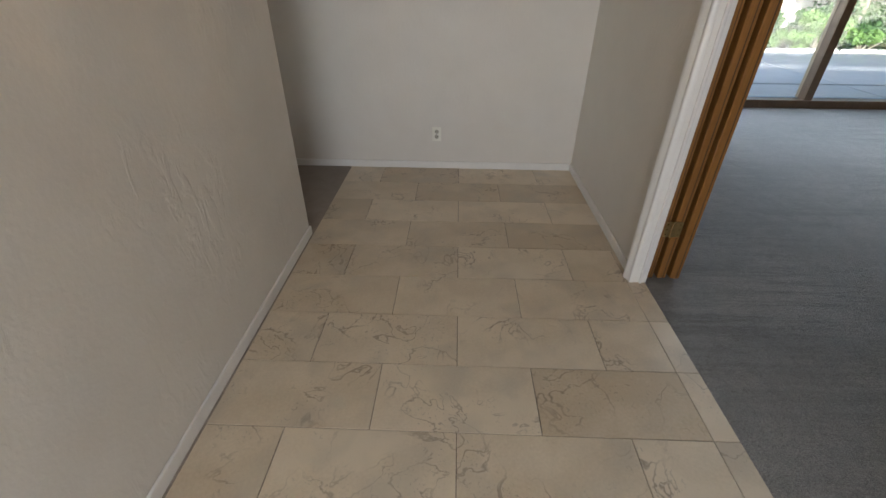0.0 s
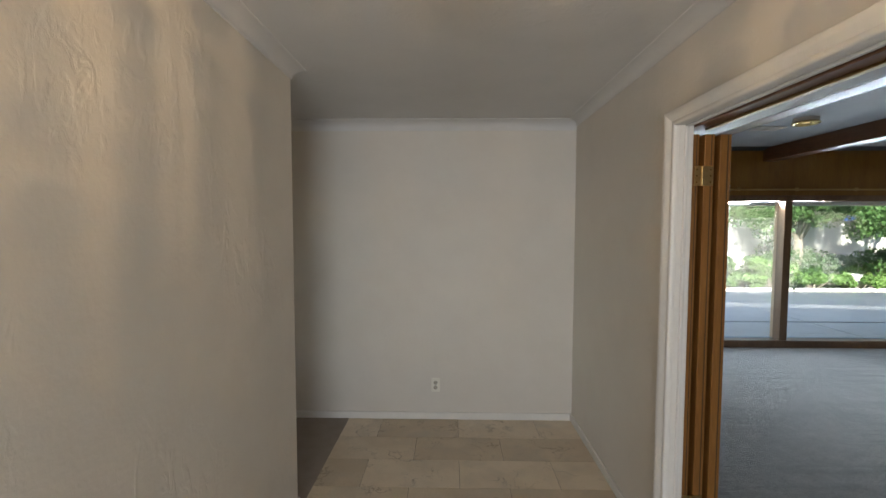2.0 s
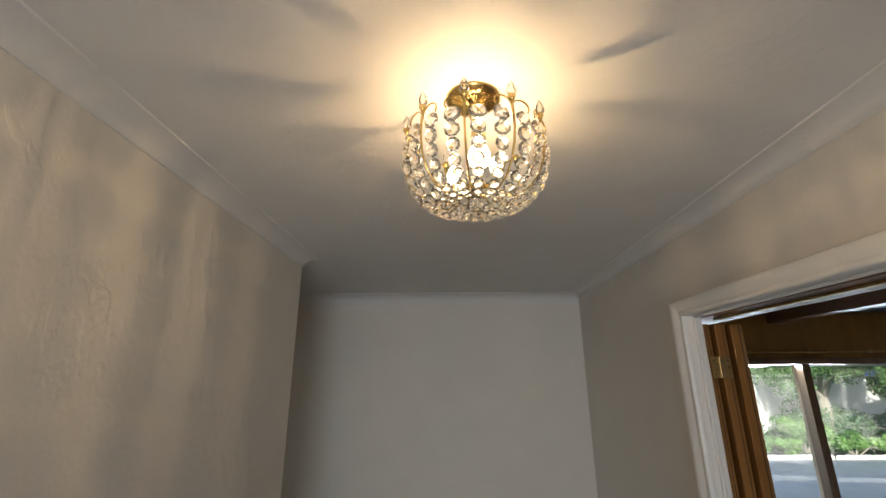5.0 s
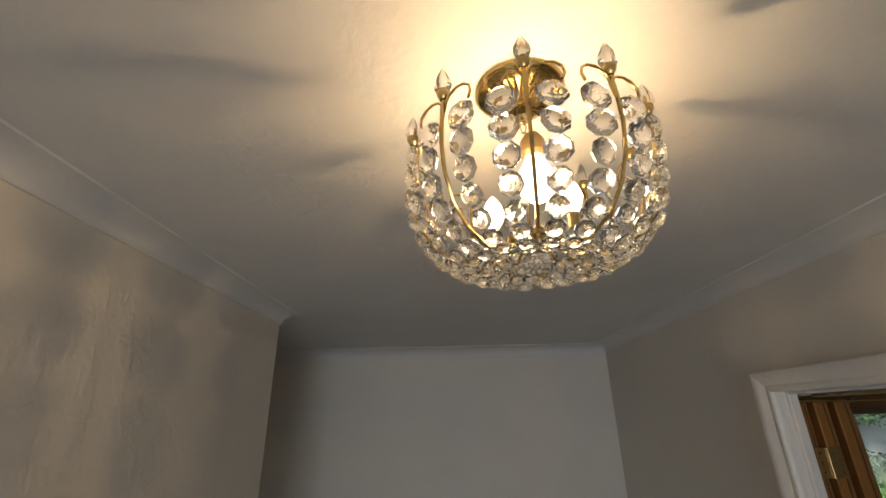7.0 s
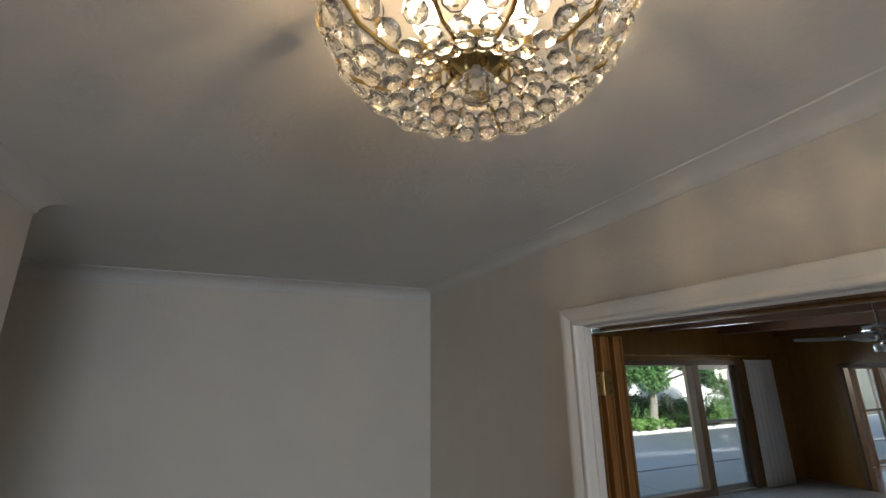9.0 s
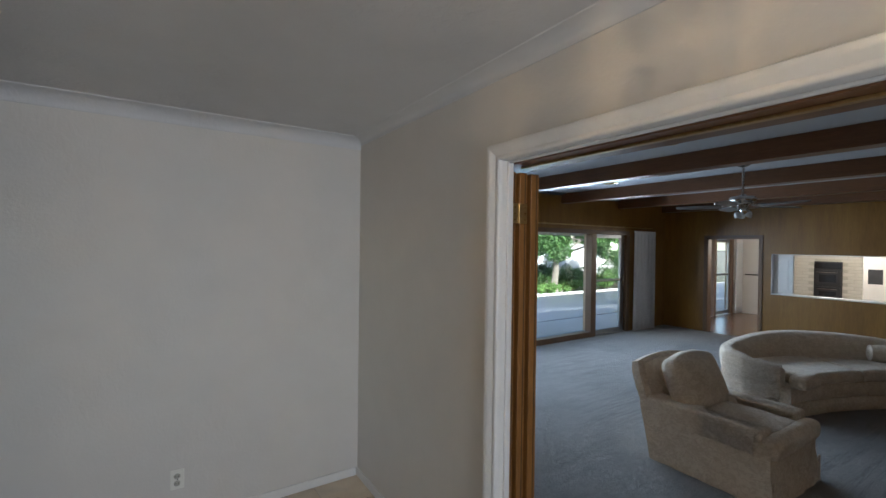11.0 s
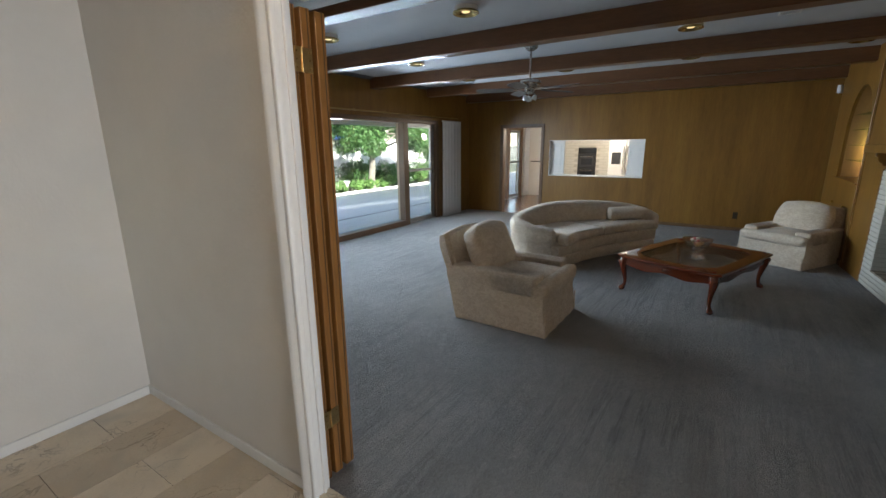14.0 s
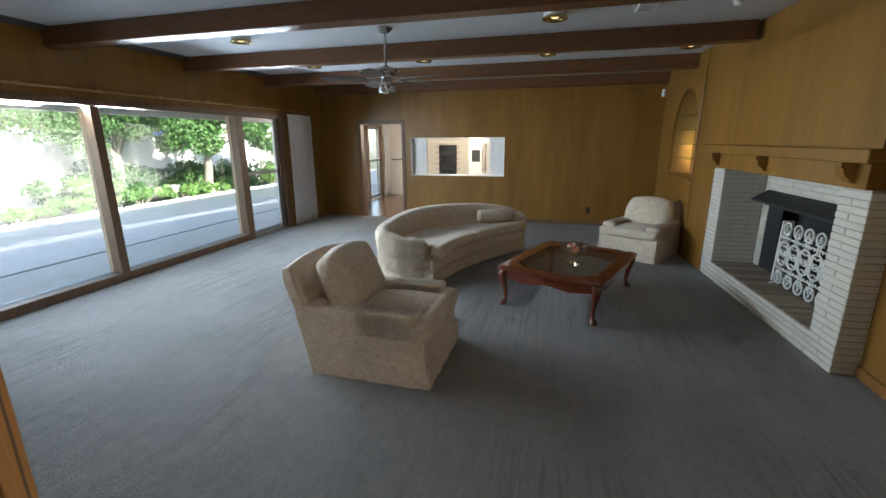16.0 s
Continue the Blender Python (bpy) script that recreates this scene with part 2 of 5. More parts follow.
MORTAR = surface("white_painted_mortar", (0.42, 0.39, 0.32), (0.50, 0.47, 0.39), 12, 0.9, 0.2)
FABRIC = damask("ivory_damask", (0.62, 0.50, 0.37), (0.78, 0.67, 0.53))
CURTAIN = surface("white_curtain_cloth", (0.78, 0.78, 0.79), (0.86, 0.86, 0.86), 10, 0.9, 0.1, fine=200)
IRON = surface("white_wrought_iron", (0.62, 0.60, 0.55), (0.76, 0.74, 0.69), 20, 0.5, 0.1)
PLASTIC = surface("ivory_plastic", (0.74, 0.71, 0.63), (0.80, 0.77, 0.69), 20, 0.35, 0.0)
# Socket faces: a darker, greyer ivory than the plate.
PLASTIC_GREY = surface("greyish_ivory_plastic", (0.36, 0.34, 0.28), (0.44, 0.41, 0.34), 20, 0.35, 0.0)
PLASTIC_BROWN = surface("brown_plastic", (0.03, 0.018, 0.01), (0.05, 0.03, 0.017), 20, 0.4, 0.0)
OAK = surface("oak_floor", (0.17, 0.10, 0.06), (0.28, 0.175, 0.105), 5, 0.25, 0.04, stretch=(0.6, 6, 6), fine=30, per_piece=0.3)
CONCRETE = surface("patio_concrete", (0.54, 0.49, 0.43), (0.68, 0.625, 0.555), 4, 0.9, 0.2, fine=60)
SOIL = surface("garden_soil", (0.05, 0.045, 0.03), (0.12, 0.12, 0.07), 6, 1.0, 0.4)
LEAF = surface("leaf_green", (0.03, 0.085, 0.02), (0.085, 0.18, 0.045), 4, 0.55, 0.0, per_piece=0.3)
LEAF_PALE = surface("leaf_pale_green", (0.07, 0.15, 0.035), (0.17, 0.30, 0.075), 4, 0.55, 0.0)
BARK = surface("grey_bark", (0.16, 0.14, 0.11), (0.34, 0.31, 0.26), 9, 0.95, 0.6, stretch=(1, 1, 0.3))
STUCCO = surface("white_garden_wall", (0.74, 0.73, 0.70), (0.84, 0.83, 0.80), 6, 0.9, 0.2)
ROOFING = surface("grey_shingle", (0.10, 0.10, 0.11), (0.22, 0.21, 0.21), 10, 0.95, 0.3)
TARP = surface("blue_tarpaulin", (0.04, 0.12, 0.42), (0.08, 0.20, 0.58), 6, 0.5, 0.2)
PANE = glass("window_glass", (0.98, 1.0, 0.99), 0.0, 0.9)
TABLE_GLASS = glass("smoked_table_glass", (0.78, 0.75, 0.70), 0.0, 0.6)
CRYSTAL = glass("lead_crystal", (1.0, 0.99, 0.97), 0.01, 0.10, 1.56)
FROST = surface("frosted_glass", (0.62, 0.62, 0.60), (0.70, 0.70, 0.68), 20, 0.3, 0.0)
BLADE = surface("grey_fan_blade", (0.10, 0.09, 0.085), (0.17, 0.155, 0.145), 12, 0.35, 0.02, stretch=(0.6, 6, 6))
BULB = glow("bulb_glow", (1.0, 0.76, 0.46), 15.0)
# Spot bulbs are off; faint emission imitates the gold reflected in them.
BULB_SHEEN = glow("unlit_bulb_sheen", (1.0, 0.72, 0.32), 0.3)
CHANDELIER_POWER = 0.47
SWEET_A = surface("red_wrapper", (0.35, 0.05, 0.04), (0.55, 0.12, 0.08), 30, 0.3, 0.0)
SWEET_B = surface("orange_wrapper", (0.60, 0.28, 0.08), (0.75, 0.42, 0.16), 30, 0.3, 0.0)
SWEET_C = surface("cream_wrapper", (0.62, 0.55, 0.42), (0.75, 0.68, 0.55), 30, 0.3, 0.0)
# Lighter copy of the panelling, with the niche's lamplight put into its colour.
PANEL_LIT = surface("lit_panelling", (0.34, 0.18, 0.06), (0.46, 0.26, 0.09), 5, 0.5, 0.03, stretch=(5, 5, 0.5))
SHELF = glass("shelf_glass", (0.80, 0.90, 0.84), 0.0, 0.7)
HEARTH = surface("buff_hearth_brick", (0.20, 0.15, 0.10), (0.32, 0.25, 0.18), 12, 0.8, 0.25, fine=70, per_piece=0.4)
OVENGLASS = surface("dark_glass", (0.012, 0.013, 0.015), (0.03, 0.03, 0.033), 8, 0.08, 0.0)
KITCHENGLOW = glow("kitchen_shade_glow", (1.0, 0.82, 0.55), 8.0)
JOINT = surface("dark_patio_joint", (0.02, 0.02, 0.018), (0.05, 0.048, 0.042), 20, 0.95, 0.2)
SIDING = surface("beige_clapboard", (0.42, 0.39, 0.32), (0.54, 0.51, 0.44), 8, 0.7, 0.1, stretch=(0.5, 4, 4))

# ---- building tools ----
def part(name, bm, material, parent=None, label="", smooth=False, angle=40):
    """Links a bmesh as one mesh object, under a thing if a parent is given."""
    me = bpy.data.meshes.new(name)
    bm.normal_update()
    if smooth:
        lim = radians(angle)
        for f in bm.faces:
            f.smooth = True
        for e in bm.edges:
            e.smooth = len(e.link_faces) == 2 and e.calc_face_angle(0) < lim
    bm.to_mesh(me)
    bm.free()
    me.materials.append(material)
    ob = new(name, me)
    if parent:
        ob.parent = parent
    return tagged(ob, label)


def thing(name, label, category, m=None, group="", kind=""):
    ob = new(name)
    ob.empty_display_size = 0.1
    if m is not None:
        ob.matrix_world = m
    return tagged(ob, label, category, group, kind)


def box(x0, x1, y0, y1, z0, z1, bevel=0.0, bm=None, m=None, seg=1):
    """A box between two corners, added to bm; its edges can be rounded."""
    own = bmesh.new()
    bmesh.ops.create_cube(own, size=1, matrix=Matrix.LocRotScale(((x0 + x1) / 2, (y0 + y1) / 2, (z0 + z1) / 2), None, (x1 - x0, y1 - y0, z1 - z0)))
    if bevel:
        bmesh.ops.bevel(own, geom=own.edges[:], offset=bevel, segments=seg, affect="EDGES", profile=0.6)
    if m is not None:
        own.transform(m)
    if bm is None:
        return own
    return join(bm, own)


def join(bm, own):
    me = bpy.data.meshes.new("tmp")
    own.to_mesh(me)
    own.free()
    bm.from_mesh(me)
    bpy.data.meshes.remove(me)
    return bm


def tube(points, radius, sides=8, bm=None, closed=False):
    """A round bar along points; radius may be a number or one per point."""
    bm = bm or bmesh.new()
    pts = [Vector(p) for p in points]
    rs = radius if isinstance(radius, (list, tuple)) else [radius] * len(pts)
    rings, side = [], None
    for i, p in enumerate(pts):
        a, b = (pts[i - 1], pts[(i + 1) % len(pts)]) if closed else (pts[max(i - 1, 0)], pts[min(i + 1, len(pts) - 1)])
        d = (b - a).normalized()
        if side is None:
            side = d.orthogonal().normalized()
        side = (side - d * side.dot(d)).normalized()
        up = d.cross(side)
        rings.append([bm.verts.new(p + rs[i] * (math.cos(t) * side + math.sin(t) * up)) for t in (2 * math.pi * k / sides for k in range(sides))])
    pairs = list(zip(rings, rings[1:])) + ([(rings[-1], rings[0])] if closed else [])
    for r, s in pairs:
        for k in range(sides):
            bm.faces.new((r[k], r[(k + 1) % sides], s[(k + 1) % sides], s[k]))
    if not closed:
        bm.faces.new(rings[0][::-1]), bm.faces.new(rings[-1])
    return bm


def lathe(profile, sides=24, bm=None, m=None):
    """A turned shape from (radius, height) pairs."""
    own = bmesh.new()
    rings = []
    for r, z in profile:
        if r < 1e-5:
            rings.append([own.verts.new((0, 0, z))])
        else:
            rings.append([own.verts.new((r * math.cos(t), r * math.sin(t), z)) for t in (2 * math.pi * k / sides for k in range(sides))])
    for a, b in zip(rings, rings[1:]):
        for k in range(sides):
            q = (k + 1) % sides
            vs = [a[0], b[q], b[k]] if len(a) == 1 else [a[k], a[q], b[0]] if len(b) == 1 else [a[k], a[q], b[q], b[k]]
            if len(a) > 1 or len(b) > 1:
                own.faces.new(vs)
    bmesh.ops.recalc_face_normals(own, faces=own.faces[:])
    if m is not None:
        own.transform(m)
    return own if bm is None else join(bm, own)


def prism(outline, depth, bm=None, m=None, bevel=0.0):
    """A flat outline (x, z) with a thickness along y."""
    own = bmesh.new()
    f = own.faces.new([own.verts.new((x, 0, z)) for x, z in outline])
    got = bmesh.ops.extrude_face_region(own, geom=[f])
    bmesh.ops.translate(own, verts=[v for v in got["geom"] if isinstance(v, bmesh.types.BMVert)], vec=(0, depth, 0))
    bmesh.ops.recalc_face_normals(own, faces=own.faces[:])
    if bevel:
        bmesh.ops.bevel(own, geom=own.edges[:], offset=bevel, segments=1, affect="EDGES")
    if m is not None:
        own.transform(m)
    return own if bm is None else join(bm, own)


def holed(xs, zs, holes, depth, m=None):
    """One wall sheet in x and z with openings; xs, zs: grid lines, holes: (column, row) left open."""
    bm, at = bmesh.new(), {}

    def v(i, k, side):
        if (i, k, side) not in at:
            at[i, k, side] = bm.verts.new((xs[i], depth * side, zs[k]))
        return at[i, k, side]

    solid = lambda i, k: 0 <= i < len(xs) - 1 and 0 <= k < len(zs) - 1 and (i, k) not in holes
    for i in range(len(xs) - 1):
        for k in range(len(zs) - 1):
            if not solid(i, k):
                continue
            ring = ((i, k), (i + 1, k), (i + 1, k + 1), (i, k + 1))
            for side in (0, 1):
                bm.faces.new([v(*q, side) for q in ring])
            for (p, q), other in zip(zip(ring, ring[1:] + ring[:1]), ((i, k - 1), (i + 1, k), (i, k + 1), (i - 1, k))):
                if not solid(*other):
                    bm.faces.new((v(*p, 0), v(*q, 0), v(*q, 1), v(*p, 1)))
    bmesh.ops.recalc_face_normals(bm, faces=bm.faces[:])
    if m is not None:
        bm.transform(m)
    return bm


def structure(name, bm, material, label, category, smooth=False):
    return tagged(part(name, bm, material, None, "", smooth), label, category, "", "structure")


# ---- plan, in metres ----
HL, HR, HE = -0.80, 1.07, 2.90      # hall: west face, east face, end wall
HC = 2.45                           # hall ceiling
LW, LE, LN, LS = 1.125, 9.10, 5.12, -1.42   # living room: west, east, north, south faces
LC = 2.62                           # living room ceiling

# ---- hall ----
b = box(HL - 0.14, HL, -3.6, 1.765, 0, HC, 0.006)
structure("wall_hall_west", b, PLASTER, "off-white textured plaster hall wall", "wall")
b = box(-3.2, HR, HE, HE + 0.14, 0, HC)
structure("wall_hall_end", b, PLASTER_SMOOTH, "off-white plaster wall at the hall's end", "wall")
east = bmesh.new()
prism([(-3.6, 0), (-0.95, 0), (-0.95, 2.075), (1.358, 2.075), (1.358, 0), (HE + 0.14, 0), (HE + 0.14, LC), (-3.6, LC)], HR - LW, east, pose(HR, 0, 0, 0, 0, 90))
structure("wall_hall_east", east, PLASTER_SMOOTH, "off-white plaster wall with a wide cased opening", "wall")
b = box(-3.2, HL - 0.14, -0.6, -0.46, 0, HC)
structure("wall_side_room_south", b, PLASTER, "off-white plaster wall of the carpeted side room", "wall")
b = holed((-0.6, 1.05, 2.45, HE + 0.14), (0, 0.7, 2.0, HC), {(1, 1)}, 0.14, pose(-3.2, 0, 0, 0, 0, 90))
structure("wall_side_room", b, PLASTER, "off-white plaster wall of the carpeted side room", "wall")
b = box(HL - 0.14, -0.62, -3.74, -3.6, 0, HC)
box(0.82, LW, -3.74, -3.6, 0, HC, 0, b)
box(-0.62, 0.82, -3.74, -3.6, 2.17, HC, 0, b)
structure("wall_entry", b, PLASTER, "off-white plaster wall by the entry", "wall")
# Added out of view to keep low sun and sky out of the hall.
structure("wall_sun_block", box(-14, 26, -5.24, -5.1, -0.2, 4.9), STUCCO, "unseen white wall added to block the low sun", "wall")
b = box(-3.34, HR, -3.74, HE + 0.14, HC, HC + 0.12)
structure("ceiling_hall", b, CEILING, "off-white textured plaster hall ceiling", "ceiling")
b = box(-3.34, 1.14, -3.74, HE + 0.14, -0.12, -0.004)
structure("floor_hall", b, GROUT, "cream limestone tile floor of the hall", "floor")
b = box(-3.34, HL + 0.02, -0.5, HE, -0.004, 0.004)
structure("carpet_side_room", b, CARPET_TAUPE, "taupe carpet of the side room", "carpet")


def crown(x0, y0, x1, y1, nx, ny, name, tall=0.048):
    """A cove moulding along a wall; (nx, ny) points into the room."""
    prof = [(0.0, -0.078), (0.005, -0.078), (0.007, -0.071)] + [(0.083 - 0.076 * math.cos(radians(q)), -0.071 + 0.064 * math.sin(radians(q))) for q in range(10, 90, 10)] + [(0.083, -0.006), (0.086, 0.0), (0.0, 0.0)]
    prof = [(d, h * tall / 0.078) for d, h in prof]
    bm = bmesh.new()
    ends = [[bm.verts.new((x + nx * d, y + ny * d, HC + h)) for d, h in prof] for x, y in ((x0, y0), (x1, y1))]
    k = len(prof)
    for i in range(k):
        bm.faces.new((ends[0][i], ends[0][(i + 1) % k], ends[1][(i + 1) % k], ends[1][i]))
    bm.faces.new(ends[0][::-1]), bm.faces.new(ends[1])
    bmesh.ops.recalc_face_normals(bm, faces=bm.faces[:])
    structure(name, bm, CEILING, "off-white cove moulding under the ceiling", "moulding", True)


crown(-3.2, HE, HR - 0.001, HE, 0, -1, "trim_crown_end", 0.078)
crown(HL, -3.6, HL, 1.766, 1, 0, "trim_crown_west")
crown(HR, -3.6, HR, HE - 0.001, -1, 0, "trim_crown_east")


def skirting(x0, x1, y0, y1, h, name, material=TRIM, label="white painted skirting board"):
    structure(name, box(x0, x1, y0, y1, 0.001, h, 0.003), material, label, "skirting")


skirting(HL + 0.0005, HL + 0.013, -3.6, 1.766, 0.06, "baseboard_west")
skirting(-3.2, HR - 0.014, HE - 0.014, HE - 0.0005, 0.06, "baseboard_end")
skirting(HR - 0.013, HR - 0.0005, 1.406, HE - 0.001, 0.06, "baseboard_east")

# cased opening to the living room: rounded casing, deep white jamb
OY, OZ, DX = 1.337, 2.053, 1.136        # jamb face, underside of the head, where the jamb ends


def casing(length, m):
    """A moulded casing board along z; x across its width from the opening, y out of the wall."""
    prof = [(0.0, 0.0), (0.0, 0.016), (0.004, 0.021), (0.012, 0.023), (0.020, 0.021), (0.026, 0.024), (0.040, 0.031), (0.054, 0.037), (0.062, 0.036), (0.067, 0.028), (0.068, 0.0)]
    bm = bmesh.new()
    ends = [[bm.verts.new((x, y, z + (x if z else 0))) for x, y in prof] for z in (0, length)]
    k = len(prof)
    for i in range(k):
        bm.faces.new((ends[0][i], ends[0][(i + 1) % k], ends[1][(i + 1) % k], ends[1][i]))
    bm.faces.new(ends[0][::-1]), bm.faces.new(ends[1])
    bm.transform(m)
    bmesh.ops.recalc_face_normals(bm, faces=bm.faces[:])
    return bm


b = casing(OZ, Matrix(((0, -1, 0, HR - 0.0005), (1, 0, 0, OY), (0, 0, 1, 0), (0, 0, 0, 1))))
structure("trim_opening_side", b, TRIM, "white painted moulded door casing", "door casing", True)
b = casing(OY + 0.95, Matrix(((0, -1, 0, HR - 0.0005), (0, 0, 1, -0.95), (1, 0, 0, OZ), (0, 0, 0, 1))))
structure("trim_opening_head", b, TRIM, "white painted moulded casing over the opening", "door casing", True)
b = box(HR - 0.001, DX, OY + 0.001, 1.357, 0, OZ + 0.018, 0.003)
box(HR + 0.026, HR + 0.040, OY - 0.009, OY + 0.003, 0, OZ - 0.001, 0.003, b)
structure("trim_jamb", b, TRIM, "white painted jamb of the opening", "door jamb")
b = box(HR - 0.001, DX, -0.949, OY, OZ, 2.074, 0.002)
box(HR + 0.026, HR + 0.040, -0.949, OY - 0.01, OZ - 0.010, OZ + 0.001, 0.003, b)
structure("trim_head_jamb", b, TRIM, "white painted head of the opening", "door jamb")
b = box(DX + 0.001, DX + 0.19, -0.94, 1.90, OZ - 0.008, OZ + 0.05, 0.003)
structure("trim_door_head", b, BEAM, "dark wooden head over the folding doors", "door head")
b = box(DX + 0.06, DX + 0.085, -0.94, 1.36, OZ - 0.018, OZ - 0.0085, 0.002)
structure("trim_door_track", b, BRASS_DULL, "thin dull brass track of the folding doors", "track")

# ---- living room shell ----
b = box(1.135, LE, -1.75, LN + 0.02, -0.12, 0.0)
structure("floor_living", b, CARPET, "grey-blue plush carpet with vacuum tracks", "carpet")
b = box(LW - 0.1, LE + 0.14, -1.9, LN + 0.2, LC, LC + 0.12)
structure("ceiling_living", b, CEIL_WHITE, "white ceiling between dark beams", "ceiling")
b = box(LW, LW + 0.012, 1.95, LN, 0, LC)
structure("wall_living_west", b, PANEL, "honey-brown wood panelled wall", "wall")
WX0, WM1, WM2, WX1, WZ1 = 2.30, 4.46, 6.635, 7.70, 1.965
b = holed((LW, WX0, 6.71, WX1, LE + 0.14), (-0.1, 0.05, WZ1, LC), {(1, 1), (2, 0), (2, 1)}, 0.18, pose(0, LN, 0))
structure("wall_living_north", b, PANEL, "honey-brown panelled wall with a wide picture window", "wall")
DY0, DY1, DZ = 3.34, 4.25, 1.89
PY0, PY1, PZ0, PZ1 = 1.30, 3.155, 0.88, 1.60
b = holed((-1.9, PY0, PY1, DY0, DY1, LN), (0, PZ0, PZ1, DZ, LC), {(1, 1), (3, 0), (3, 1), (3, 2)}, -0.14, pose(LE, 0, 0, 0, 0, 90))
structure("wall_living_east", b, PANEL, "honey-brown panelled wall with doorway and serving hatch", "wall")
b = box(LW, 4.2, -1.84, -1.70, 0, LC)
structure("wall_living_south", b, PANEL, "honey-brown panelled wall beside the fireplace", "wall")
for i, x in enumerate((2.58, 4.20, 5.82, 7.46, 9.02)):
    b = box(x - 0.085, x + 0.085, -1.40 if x > 4 else -1.70, LN - 0.001, LC - 0.17, LC - 0.001, 0.006)
    structure("ceiling_beam_%d" % (i + 1), b, BEAM, "dark-stained wooden ceiling beam", "beam")


# ---- hall: chandelier ----
def chandelier(x, y):
    """A basket of cut-glass beads on ten brass arms, hung from a ceiling rose."""
    top = thing("chandelier", "lit brass basket chandelier strung with cut crystal beads", "chandelier", pose(x, y, HC) @ Matrix.Diagonal((1.055, 1.055, 1.0, 1.0)))
    prof = [(0.0, -0.026), (0.016, -0.028), (0.024, -0.020), (0.042, -0.017), (0.058, -0.011), (0.063, -0.005), (0.063, -0.0005), (0.0, -0.0005)]
    part("canopy", lathe(prof, 36), BRASS, top, "fluted polished brass rose", True)
    flute = part("flute", tube([(0.014, 0, -0.027), (0.028, 0, -0.021), (0.050, 0, -0.015)], [0.0012, 0.0022, 0.0015], 5), BRASS, top, "", True)
    for k in range(1, 30):
        ob = new("flute", flute.data)
        ob.parent = top
        ob.matrix_local = pose(0, 0, 0, 0, 0, 12 * k)
    part("loop", tube([(0.010 * math.cos(q), 0, -0.044 + 0.016 * math.sin(q)) for q in (0, 0.8, 1.6, 2.4, 3.14, 4.0, 4.7, 5.5)], 0.0022, 6, None, True), BRASS, top, "", True)
    part("hub", lathe([(0.0, -0.232), (0.026, -0.234), (0.034, -0.240), (0.034, -0.248), (0.028, -0.254), (0.010, -0.258), (0.0, -0.258)], 28), BRASS, top, "polished brass hub", True)
    part("drop", lathe([(0.0, -0.256), (0.008, -0.258), (0.017, -0.270), (0.019, -0.281), (0.014, -0.293), (0.0, -0.299)], 8), CRYSTAL, top, "fluted crystal drop")
    # the curve of the basket, from the hub up to the tips: radius and height
    rib = [(0.030, -0.252), (0.058, -0.270), (0.090, -0.276), (0.120, -0.262), (0.140, -0.236), (0.151, -0.205), (0.155, -0.172), (0.154, -0.138), (0.151, -0.106)]
    arm_mesh = scroll_mesh = finial_mesh = cup_mesh = None
    for k in range(10):
        a = 2 * math.pi * (k + 0.23) / 10
        turn = pose(0, 0, 0, 0, 0, math.degrees(a))
        if arm_mesh is None:
            arm = part("arm", tube([(r, 0, z) for r, z in rib], [0.0022] * 6 + [0.0024, 0.0026, 0.0027], 6), BRASS, top, "", True)
            arm_mesh = arm.data
        else:
            arm = new("arm", arm_mesh)
            arm.parent = top
        arm.matrix_local = turn
        if scroll_mesh is None:
            s = bmesh.new()
            for side in (-1, 1):
                pts = [(0.152, 0, -0.136)] + [(0.150, side * (0.021 - 0.019 * math.cos(q)), -0.118 + 0.016 * math.sin(q)) for q in (0.3, 0.9, 1.5, 2.1, 2.7, 3.3, 3.8)]
                tube(pts, 0.0017, 6, s)
            scroll = part("scroll", s, BRASS, arm, "", True)
            scroll_mesh = scroll.data
            cup = part("candle_cup", lathe([(0, -0.056), (0.004, -0.056), (0.008, -0.048), (0.007, -0.043), (0, -0.043)], 10, None, pose(0.151, 0, -0.052)), BRASS, arm, "", True)
            cup_mesh = cup.data
            fin = part("finial", lathe([(0, -0.048), (0.005, -0.046), (0.0105, -0.034), (0.0095, -0.024), (0.004, -0.011), (0, -0.003)], 6, None, pose(0.151, 0, -0.056)), CRYSTAL, arm, "faceted crystal flame")
            finial_mesh = fin.data
        else:
            for n, me in (("scroll", scroll_mesh), ("candle_cup", cup_mesh), ("finial", finial_mesh)):
                new(n, me).parent = arm
    # strings of octagonal beads, two from each arm
    bead = lathe([(0, -0.60), (0.42, -0.55), (0.80, -0.32), (1.0, -0.06), (1.0, 0.06), (0.80, 0.32), (0.42, 0.55), (0, 0.60)], 8)
    bead.transform(pose(0, 0, 0, 0, 90, 0))
    bead.transform(pose(0, 0, 0, 22.5, 0, 0))
    proto = part("bead", bead, CRYSTAL, top)
    curve = [(0.149, -0.122), (0.154, -0.165), (0.150, -0.206), (0.139, -0.237), (0.118, -0.264), (0.090, -0.280), (0.060, -0.277), (0.036, -0.264)]
    lengths = [0.0]
    for p, q in zip(curve, curve[1:]):
        lengths.append(lengths[-1] + math.dist(p, q))

    def along(d):
        for i in range(len(curve) - 1):
            if d <= lengths[i + 1]:
                f = (d - lengths[i]) / (lengths[i + 1] - lengths[i])
                p, q = curve[i], curve[i + 1]
                return p[0] + f * (q[0] - p[0]), p[1] + f * (q[1] - p[1]), math.degrees(math.atan2(q[0] - p[0], -(q[1] - p[1])))
        return (*curve[-1], 90)

    rnd, first = random.Random(5), True
